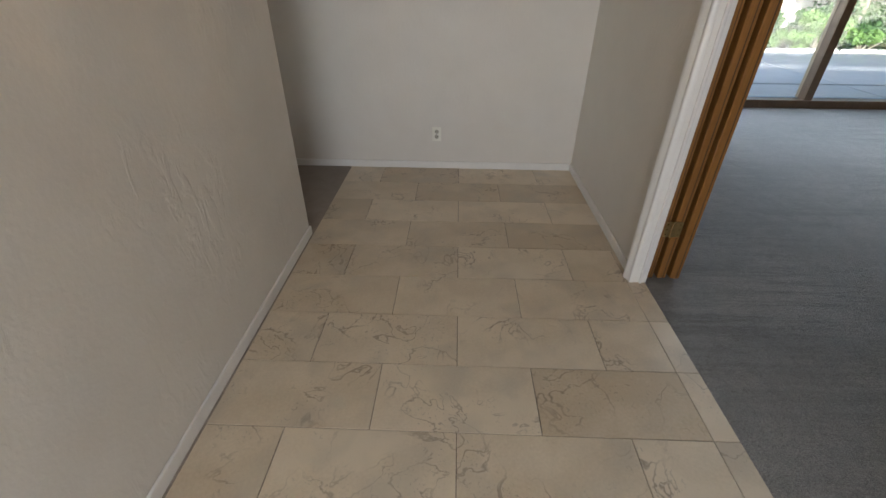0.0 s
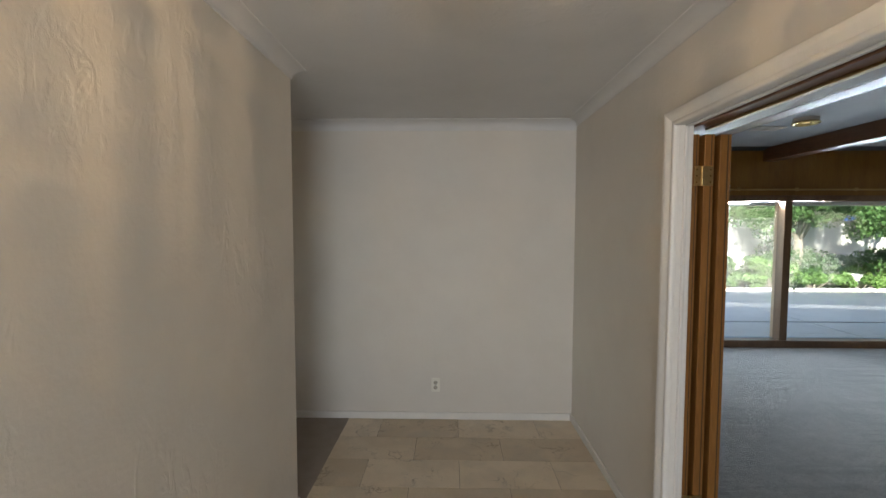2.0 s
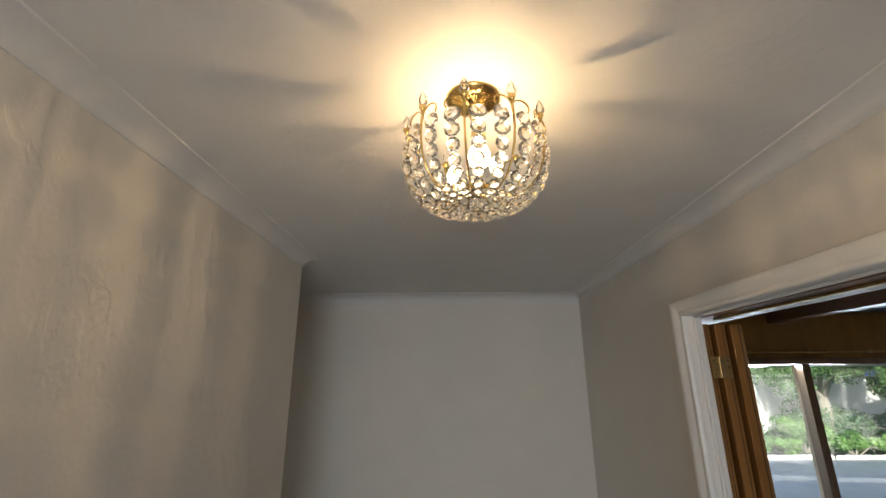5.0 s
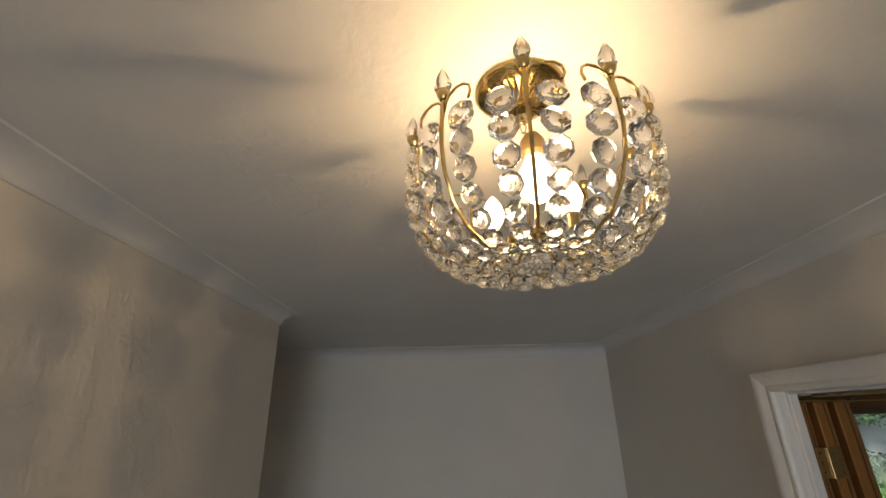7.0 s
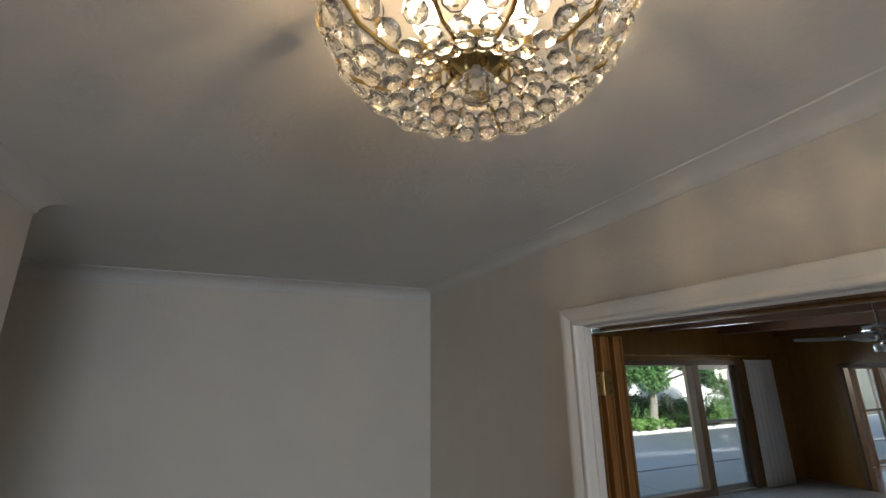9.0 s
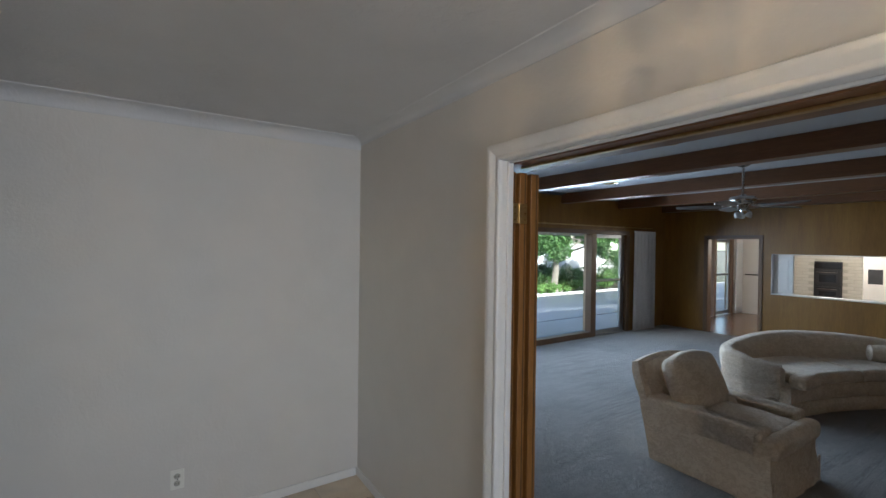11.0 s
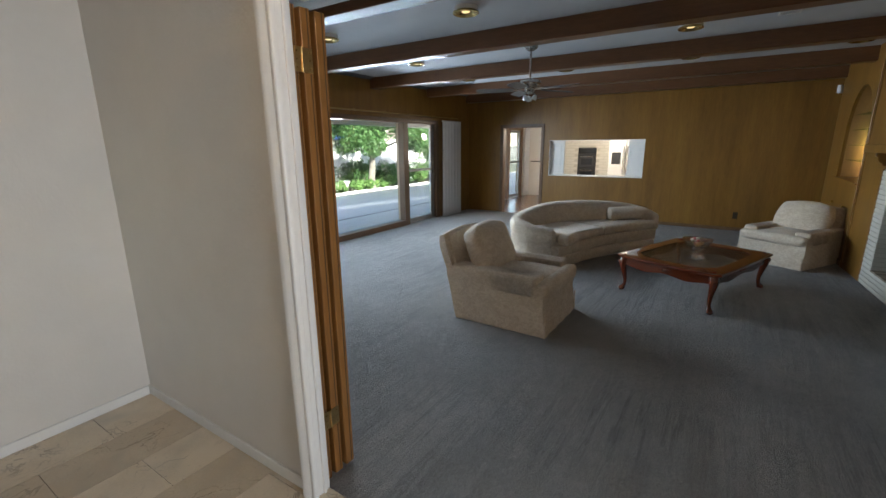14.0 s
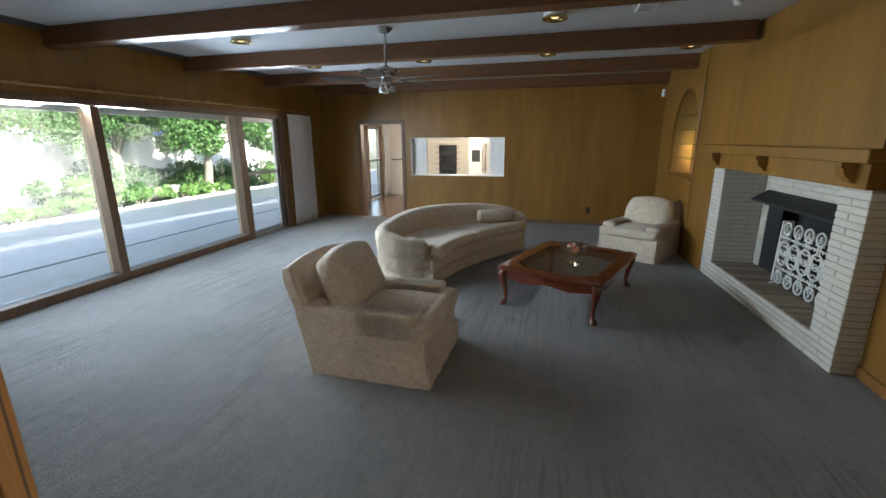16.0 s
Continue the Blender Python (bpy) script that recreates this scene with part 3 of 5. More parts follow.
    for k in range(20):
        a = (k // 2 + 0.23 + (0.26 if k % 2 else -0.26)) * 36
        d = 0.004
        while d < lengths[-1] - 0.006:
            r0 = 0.0182 - 0.0100 * d / lengths[-1]
            d += r0
            r, z, lean = along(d)
            ob = proto if first else new("bead", proto.data)
            first = False
            ob.parent = top
            ob.matrix_local = pose(0, 0, 0, 0, 0, a) @ pose(r, 0, z, rnd.uniform(-10, 10), -lean + rnd.uniform(-6, 6), rnd.uniform(-14, 14)) @ Matrix.Scale(r0, 4)
            d += r0 + 0.0005
    # a bulb that hangs from the rose, and two small candles that stand on the hub
    part("chain", tube([(0.004 * math.cos(q), 0, -0.066 + 0.011 * math.sin(q)) for q in (0, 1.05, 2.1, 3.14, 4.2, 5.2)], 0.0014, 6, None, True), BRASS, top, "brass chain link", True)
    socket = part("socket", lathe([(0, -0.078), (0.010, -0.08), (0.017, -0.092), (0.018, -0.112), (0.013, -0.118), (0, -0.118)], 16, None, pose(0.010, 0, 0)), BRASS_DULL, top, "", True)
    spots = [(0.010, 0.0, -0.160, 1.0)] + [(0.05 * math.cos(a), 0.05 * math.sin(a), -0.196, 0.30) for a in (radians(-30), radians(160))]
    for bx, by, bz, share in spots:
        if share > 0.9:
            shape = [(0.010, -0.117), (0.016, -0.130), (0.023, -0.146), (0.0245, -0.160), (0.021, -0.174), (0.012, -0.184), (0, -0.187)]
        else:
            part("candle", lathe([(0, -0.238), (0.007, -0.238), (0.007, -0.218), (0, -0.218)], 10, None, pose(bx, by, 0)), BRASS_DULL, top, "", True)
            shape = [(0.006, -0.217), (0.012, -0.206), (0.014, -0.196), (0.010, -0.182), (0.004, -0.172), (0, -0.168)]
        bl = part("bulb", lathe(shape, 16, None, pose(bx, by, 0)), BULB, top, "glowing warm bulb", True)
        bl.visible_shadow = False
        lamp = new("bulb_light", bpy.data.lights.new("bulb_light", "POINT"))
        lamp.data.energy, lamp.data.color, lamp.data.shadow_soft_size = CHANDELIER_POWER * 3.3 * share, (1.0, 0.67, 0.34), 0.004
        lamp.parent = top
        lamp.location = (bx, by, bz)
    return top


chandelier(0.105, 0.330)


def outlet(name, label, m, plate_mat, slot_mat):
    """A duplex socket; local x across, y out of the wall."""
    o = thing(name, label, "socket", m)
    part("plate", box(-0.036, 0.036, 0.0005, 0.006, -0.058, 0.058, 0.003), plate_mat, o)
    for z in (-0.021, 0.021):
        face = part("face", lathe([(0, 0), (0.016, 0), (0.017, 0.002), (0.015, 0.003), (0, 0.003)], 16, None, pose(0, 0.006, z, -90)), PLASTIC_GREY if plate_mat is PLASTIC else plate_mat, o, "", True)
        for dx in (-0.006, 0.006):
            part("slot", box(dx - 0.0012, dx + 0.0012, 0.0088, 0.0096, z - 0.005, z + 0.005), slot_mat, face)
    part("screw", lathe([(0, 0), (0.003, 0), (0.003, 0.001), (0, 0.0015)], 8, None, pose(0, 0.006, 0, -90)), slot_mat, o)
    return o


outlet("wall_socket", "ivory duplex wall socket low on the plaster", pose(-0.056, HE, 0.29, 0, 0, 180), PLASTIC, BLACK)
outlet("wall_socket", "brown duplex wall socket on the panelling", pose(LE, -0.27, 0.27, 0, 0, 90), PLASTIC_BROWN, BLACK)


def folding_door():
    """Three hinged leaves folded back on themselves."""
    d = thing("folding_door", "folded-back orange-brown wooden bifold door with brass hinges", "door", pose(1.142, 1.367, 0))
    for k, w in enumerate((0.036, 0.044, 0.050)):
        x = (0.0, 0.060, 0.128)[k]
        leaf = part("leaf", box(x, x + w, 0.0, 0.52, 0.012, 2.02, 0.003), DOORWOOD, d)
        part("groove", box(x + w * 0.62, x + w * 0.72, -0.0012, 0.004, 0.014, 2.018), DOORDARK, leaf)
    for z in (0.316, 1.836):
        h = part("hinge", box(0.016, 0.100, -0.0045, -0.0015, z - 0.044, z + 0.044, 0.001), BRASS_DULL, d, "tarnished brass hinge")
        part("knuckle", tube([(0.050, -0.006, z - 0.044), (0.050, -0.006, z + 0.044)], 0.0048, 10), BRASS_DULL, h, "", True)
        for s in (-0.028, 0, 0.028):
            for sx in (0.026, 0.086):
                part("screw", lathe([(0, 0), (0.0035, 0), (0.003, 0.0012), (0, 0.0015)], 8, None, pose(sx, -0.0045, z + s, 90)), BRASS, h)
    return d


folding_door()


# ---- living room: north window ----
def picture_window():
    w = tagged(thing("window_1", "wide picture window in a brown wooden frame", "window"), "", "", "", "structure")
    f = part("frame", box(WX0 - 0.05, WX1 + 0.06, LN - 0.02, LN + 0.16, WZ1 - 0.03, WZ1 + 0.045, 0.004), WINWOOD, w)
    part("window_sill", box(WX0 - 0.03, WM2 + 0.07, LN - 0.035, LN + 0.10, 0.0, 0.098, 0.006), WINWOOD, w, "worn brown wooden sill")
    part("sill_track", box(WX0, WM2, LN + 0.101, LN + 0.16, 0.052, 0.103, 0.003), ALU, w)
    for x, half in ((WX0 - 0.02, 0.05), (WM1, 0.048), (WM2, 0.075), (WX1 + 0.005, 0.055)):
        p = part("mullion", box(x - half, x + half, LN - 0.03, LN + 0.10, 0.097 if x < 6.5 else 0.001, WZ1 - 0.031, 0.004), WINWOOD, w)
        # The stop's pale colour imitates daylight on the mullion's outer part.
        part("outer_stop", box(x - half + 0.004, x + half - 0.004, LN + 0.101, LN + 0.155, 0.104, WZ1 - 0.031, 0.003), WINWOOD_DAYLIT, p, "outer stop coloured pale as if daylit")
    for a, c in ((WX0 + 0.031, WM1 - 0.05), (WM1 + 0.05, WM2 - 0.077)):
        pane = part("pane", box(a, c, LN + 0.118, LN + 0.124, 0.104, WZ1 - 0.032), PANE, w, "clear glass")
        pane.visible_shadow = False
    return w


picture_window()


def sliding_door():
    """The narrow aluminium glass door beside the picture window."""
    d = tagged(thing("door_1", "grey aluminium sliding glass door with a middle rail", "door"), "", "", "", "structure")
    x0, x1, y0, y1, z1 = WM2 + 0.077, WX1 - 0.052, LN + 0.03, LN + 0.075, WZ1 - 0.032
    for a, c in ((x0, x0 + 0.05), (x1 - 0.12, x1)):
        part("stile", box(a, c, y0, y1, 0.02, z1, 0.004), ALU, d)
    for a, c in ((0.02, 0.10), (1.02, 1.065), (z1 - 0.07, z1)):
        part("rail", box(x0 + 0.051, x1 - 0.121, y0, y1, a, c, 0.004), ALU, d)
    for a, c in ((0.101, 1.019), (1.066, z1 - 0.071)):
        pane = part("pane", box(x0 + 0.052, x1 - 0.122, y0 + 0.02, y0 + 0.026, a, c), PANE, d, "clear glass")
        pane.visible_shadow = False
    part("threshold", box(x0, x1, LN - 0.02, LN + 0.16, 0.001, 0.018, 0.003), ALU, d)
    h = part("handle", box(x1 - 0.07, x1 - 0.045, y0 - 0.03, y0 - 0.002, 0.95, 1.15, 0.006), NICKEL, d, "pale metal pull handle")
    return d


sliding_door()


def curtain(name, label, x0, x1, y, z0, z1, material, folds, depth, seed):
    """A gathered curtain: a pleated sheet with thickness."""
    rnd = random.Random(seed)
    bm, cols, n = bmesh.new(), [], folds * 10
    ph = [rnd.uniform(-0.5, 0.5) for _ in range(folds + 2)]
    for i in range(n + 1):
        f = i / n
        c = []
        for j in range(9):
            g = j / 8
            k = f * folds
            wob = ph[int(k)] * (1 - k % 1) + ph[int(k) + 1] * (k % 1)
            amp = depth * (0.55 + 0.45 * (1 - g)) * (0.8 + 0.4 * abs(wob))
            dy = amp * math.sin(2 * math.pi * (k + 0.25 * wob))
            dx = 0.012 * wob * (1 - g)
            c.append(bm.verts.new((x0 + (x1 - x0) * f + dx, y + dy, z0 + (z1 - z0) * g + 0.008 * wob * (1 - g))))
        cols.append(c)
    for a, c in zip(cols, cols[1:]):
        for j in range(8):
            bm.faces.new((a[j], c[j], c[j + 1], a[j + 1]))
    got = bmesh.ops.solidify(bm, geom=bm.faces[:], thickness=0.004)
    cur = thing(name, label, "curtain")
    part("cloth", bm, material, cur, "", True, 80)
    part("heading", box(x0 - 0.005, x1 + 0.005, y - 0.012, y + 0.012, z1 - 0.004, z1 + 0.02, 0.004), material, cur)
    return cur


curtain("curtain", "white pleated curtain drawn to the window's side", 7.76, 8.50, 5.00, 0.012, 2.00, CURTAIN, 6, 0.026, 3)
b = box(2.2, 8.52, LN - 0.05, LN - 0.02, 2.075, 2.095, 0.004)
for k in range(9):
    box(2.3 + 0.75 * k, 2.33 + 0.75 * k, LN - 0.03, LN - 0.0005, 2.07, 2.11, 0.003, b)
tagged(part("curtain_track", b, BRASS_DULL), "thin dull metal curtain track on the panelling", "curtain track")


# ---- living room: ceiling fixtures ----
def ceiling_lamp(x, y):
    o = thing("ceiling_lamp", "round brass-rimmed ceiling spotlight", "ceiling lamp", pose(x, y, LC), "ceiling spotlights")
    part("housing", lathe([(0, -0.001), (0.098, -0.001), (0.100, -0.03), (0.096, -0.034), (0.075, -0.02), (0, -0.02)], 28), TRIM, o, "", True)
    part("rim", lathe([(0.078, -0.022), (0.099, -0.0345), (0.108, -0.040), (0.110, -0.050), (0.100, -0.056), (0.082, -0.046), (0.076, -0.030)], 28), BRASS, o, "polished brass rim", True)
    part("reflector", lathe([(0, -0.0205), (0.04, -0.022), (0.066, -0.030), (0.077, -0.046), (0.072, -0.048), (0.06, -0.034), (0, -0.026)], 24), BRASS, o, "", True)
    part("bulb", lathe([(0, -0.030), (0.03, -0.031), (0.036, -0.036), (0.028, -0.042), (0, -0.045)], 16), BULB_SHEEN, o, "unlit bulb with a faint added glow", True)
    return o


for cx, ys in ((3.39, (3.55, 1.93, 0.36)), (5.01, (3.62, 0.42)), (6.66, (3.75, 2.12, 0.52, -1.08))):
    for cy in ys:
        ceiling_lamp(cx, cy)


def vent(x, y):
    o = thing("ceiling_vent", "white slatted ceiling air vent", "vent", pose(x, y, LC))
    for a, c, d, e in ((-0.16, 0.16, -0.08, -0.062), (-0.16, 0.16, 0.062, 0.08), (-0.16, -0.142, -0.062, 0.062), (0.142, 0.16, -0.062, 0.062)):
        part("frame", box(a, c, d, e, -0.014, -0.0005, 0.002), TRIM, o)
    for k in range(6):
        part("slat", box(-0.141, 0.141, -0.003, 0.003, -0.008, 0.006, 0, None, pose(0, -0.05 + 0.02 * k, -0.008, 40)), TRIM, o)
    return o


vent(4.98, -0.32), vent(3.30, 3.95)
o = thing("eyeball_spot", "small white swivelling ceiling spot over the fireplace", "ceiling lamp", pose(5.0, -0.98, LC))
part("ring", lathe([(0.03, -0.001), (0.055, -0.001), (0.055, -0.010), (0.034, -0.016), (0.03, -0.012)], 20), TRIM, o, "", True)
part("eyeball", lathe([(0, -0.001), (0.03, -0.002), (0.036, -0.02), (0.03, -0.045), (0.018, -0.05), (0, -0.045)], 16, None, pose(0, 0, 0, 18, 20)), TRIM, o, "", True)


def ceiling_fan(x, y):
    f = thing("ceiling_fan", "brushed nickel five-blade ceiling fan at rest", "ceiling fan", pose(x, y, LC))
    part("canopy", lathe([(0, -0.001), (0.075, -0.001), (0.078, -0.012), (0.062, -0.035), (0.03, -0.055), (0, -0.055)], 24), NICKEL, f, "", True)
    part("rod", tube([(0, 0, -0.05), (0, 0, -0.36)], 0.012, 12), NICKEL, f, "", True)
    part("motor", lathe([(0, -0.345), (0.03, -0.35), (0.05, -0.365), (0.115, -0.375), (0.125, -0.395), (0.125, -0.425), (0.105, -0.45), (0.06, -0.462), (0, -0.462)], 28), NICKEL, f, "", True)
    part("switch_cup", lathe([(0, -0.46), (0.05, -0.462), (0.055, -0.50), (0.04, -0.52), (0, -0.52)], 20), NICKEL, f, "", True)
    for k in range(3):
        a = radians(120 * k + 30)
        c, q = math.cos(a), math.sin(a)
        kit = part("lamp_arm", tube([(0.03 * c, 0.03 * q, -0.51), (0.06 * c, 0.06 * q, -0.525), (0.075 * c, 0.075 * q, -0.545)], 0.008, 8), NICKEL, f, "", True)
        part("lamp_shade", lathe([(0.012, 0.0), (0.022, -0.012), (0.030, -0.035), (0.034, -0.055), (0.030, -0.055), (0.024, -0.034), (0.0, -0.010)], 14, None, pose(0.075 * c, 0.075 * q, -0.54) @ Matrix.Rotation(radians(28), 4, (-q, c, 0))), FROST, kit, "frosted glass shade", True)
    for k in range(5):
        t = pose(0, 0, 0, 0, 0, 72 * k + 40)
        br = part("blade_bracket", box(0.10, 0.24, -0.02, 0.02, -0.468, -0.460, 0.003), NICKEL, f)
        br.matrix_local = t
        out = [(0.19, -0.05), (0.30, -0.062), (0.52, -0.068), (0.60, -0.058), (0.625, -0.03), (0.63, 0.0), (0.625, 0.03), (0.60, 0.058), (0.52, 0.068), (0.30, 0.062), (0.19, 0.05)]
        bl = part("blade", prism(out, 0.007, None, pose(0, 0, 0, 90) @ pose(0, 0, 0)), BLADE, f)
        bl.matrix_local = t @ pose(0, 0, -0.478, 12, 0, 0)
    ch = part("pull_chain", tube([(0.05, 0, -0.50), (0.055, 0, -0.56), (0.055, 0, -0.66)], 0.0015, 5), BRASS, f)
    return f


ceiling_fan(5.05, 2.02)

o = thing("motion_sensor", "small white motion sensor high in the corner", "sensor", pose(9.1, -1.31, 2.295, 0, 0, 45))
part("case", box(-0.075, -0.02, -0.035, 0.035, -0.06, 0.06, 0.012, None, None, 2), TRIM, o)
part("lens", box(-0.079, -0.074, -0.024, 0.024, -0.045, 0.0, 0.002), PLASTIC, o)


# ---- living room: upholstered furniture ----
def cushion(x0, x1, y0, y1, z0, z1, puff=0.02, soft=0.045, cuts=6, m=None):
    """A stuffed block with rounded edges and bulging faces."""
    bm = box(x0, x1, y0, y1, z0, z1, soft, None, None, 3)
    c = Vector(((x0 + x1) / 2, (y0 + y1) / 2, (z0 + z1) / 2))
    h = Vector(((x1 - x0) / 2, (y1 - y0) / 2, (z1 - z0) / 2))
    big = [e for e in bm.edges if e.calc_length() > 0.12]
    bmesh.ops.subdivide_edges(bm, edges=big, cuts=cuts, use_grid_fill=True)
    for v in bm.verts:
        d = v.co - c
        u = [max(0, 1 - (d[i] / h[i]) ** 2) for i in range(3)]
        for i in range(3):
            j, k = (i + 1) % 3, (i + 2) % 3
            v.co[i] += puff * u[j] * u[k] * (1 if d[i] > 0 else -1) * abs(d[i] / h[i])
        v.co += 0.006 * noise.noise_vector(v.co * 6 + Vector((x0, y0, z0)))
    if m is not None:
        bm.transform(m)
    return bm


def armchair(label, m):
    """A low skirted club chair; its front looks along -y."""
    ch = thing("armchair", label, "armchair", m, "ivory damask chairs")
    # skirted body
    bm = bmesh.new()
    rings = []
    for z, g in ((0.004, 0.030), (0.10, 0.018), (0.19, 0.006), (0.215, 0.0), (0.34, -0.002), (0.405, -0.004), (0.425, -0.02)):
        ring = []
        for i in range(48):
            t = i / 12 % 1
            w, d = 0.385 + g * 0.3, 0.42 + g
            e = 0.39 + 0.25 * z
            px, py = ((-w + 2 * w * t, -d), (w, -d + (d + e) * t), (w - 2 * w * t, e), (-w, e - (d + e) * t))[i // 12]
            k = 0.012 * math.sin(i * 2.1) * max(0, 1 - z / 0.2)
            ring.append(bm.verts.new((px * (1 + k), py * (1 + k), z)))
        rings.append(ring)
    for a, c in zip(rings, rings[1:]):
        for i in range(48):
            bm.faces.new((a[i], a[(i + 1) % 48], c[(i + 1) % 48], c[i]))
    bm.faces.new(rings[-1]), bm.faces.new(rings[0][::-1])
    part("body", bm, FABRIC, ch, "", True, 50)
    for s in (-1, 1):
        pleat = box(-0.012, 0.012, -0.006, 0.006, 0.005, 0.19, 0.004)
        p = part("skirt_pleat", pleat, FABRIC, ch)
        p.location = (s * 0.375, -0.446, 0)
    for s in (-1, 1):
        a = part("arm", cushion(-0.085, 0.085, -0.38, 0.42, 0.22, 0.495, 0.003, 0.03, 5), FABRIC, ch, "", True, 60)
        a.location = (s * 0.297, 0.02, 0)
        cov = bmesh.new()
        prof = [(-0.104, 0.335), (-0.102, 0.42), (-0.085, 0.478), (-0.04, 0.502), (0.0, 0.506), (0.04, 0.502), (0.085, 0.478), (0.099, 0.42)]
        rows = [[cov.verts.new((px, -0.345 + 0.36 * j / 10, pz + 0.003 * math.sin(j * 1.9 + i))) for i, (px, pz) in enumerate(prof)] for j in range(11)]
        for r, q in zip(rows, rows[1:]):
            for i in range(len(prof) - 1):
                cov.faces.new((r[i], r[i + 1], q[i + 1], q[i]))
        bmesh.ops.solidify(cov, geom=cov.faces[:], thickness=0.004)
        bmesh.ops.recalc_face_normals(cov, faces=cov.faces[:])
        if s > 0:
            cov.transform(Matrix.Diagonal((-1, 1, 1, 1)))
            bmesh.ops.reverse_faces(cov, faces=cov.faces[:])
        part("arm_cover", cov, FABRIC, a, "loose damask arm cover", True, 60)
    # back frame with an arched top
    out = [(-0.372, 0.0), (-0.378, 0.55), (-0.37, 0.66), (-0.345, 0.73), (-0.16, 0.757), (0, 0.765), (0.16, 0.757), (0.345, 0.73), (0.37, 0.66), (0.378, 0.55), (0.372, 0.0)]
    bk = prism(out, 0.13, None, None)
    bmesh.ops.bevel(bk, geom=[e for e in bk.edges if abs((e.verts[0].co - e.verts[1].co).y) < 0.01], offset=0.035, segments=3, affect="EDGES")
    part("backrest", bk, FABRIC, ch, "", True, 60).matrix_local = pose(0, 0.245, 0.075, -21)
    pil = cushion(-0.28, 0.28, -0.09, 0.09, 0.0, 0.42, 0.05, 0.06, 7)
    for v in pil.verts:
        f = max(0, (v.co.z - 0.2) / 0.22)
        v.co.x *= 1 - 0.04 * f * f
    part("back_cushion", pil, FABRIC, ch, "plump damask back cushion", True, 60).matrix_local = pose(0, 0.165, 0.40, -23)
    seat = cushion(-0.215, 0.215, -0.40, 0.20, 0.315, 0.45, 0.022, 0.045, 6)
    part("seat_cushion", seat, FABRIC, ch, "", True, 60)
    nose = cushion(-0.375, 0.375, -0.455, -0.345, 0.318, 0.447, 0.012, 0.045, 6)
    part("seat_front", nose, FABRIC, ch, "", True, 60)
    return ch


armchair("ivory damask armchair with loose cushion and arm covers", pose(3.53, 1.485, 0.0, 0, 0, -1))
armchair("ivory damask armchair standing beside the fireplace wall", pose(7.12, -0.84, 0.0, 0, 0, -122) @ Matrix.Diagonal((1, 1, 0.91, 1)))


def slab(outline, z0, z1, soft, seg=3, lift=0.0):
    """A rounded cushion over a flat outline (x, y)."""
    bm = bmesh.new()
    f = bm.faces.new([bm.verts.new((x, y, z0)) for x, y in outline])
    got = bmesh.ops.extrude_face_region(bm, geom=[f])
    vs = [v for v in got["geom"] if isinstance(v, bmesh.types.BMVert)]
    bmesh.ops.translate(bm, verts=vs, vec=(0, 0, z1 - z0))
    bmesh.ops.recalc_face_normals(bm, faces=bm.faces[:])
    rim = [e for e in bm.edges if abs(e.verts[0].co.z - e.verts[1].co.z) < 1e-6]
    if soft:
        bmesh.ops.bevel(bm, geom=rim, offset=soft, segments=seg, affect="EDGES", profile=0.5)
    for v in bm.verts:
        v.co += 0.005 * noise.noise_vector(v.co * 5)
    return bm


def spline(points, f):
    """A smooth curve through points (Catmull-Rom), f from 0 to 1."""
    n = len(points) - 1
    k = min(int(f * n), n - 1)
    t = f * n - k
    p = [Vector(points[min(max(k + q, 0), n)]) for q in (-1, 0, 1, 2)]
    return 0.5 * (2 * p[1] + (p[2] - p[0]) * t + (2 * p[0] - 5 * p[1] + 4 * p[2] - p[3]) * t * t + (3 * p[1] - p[0] - 3 * p[2] + p[3]) * t ** 3)


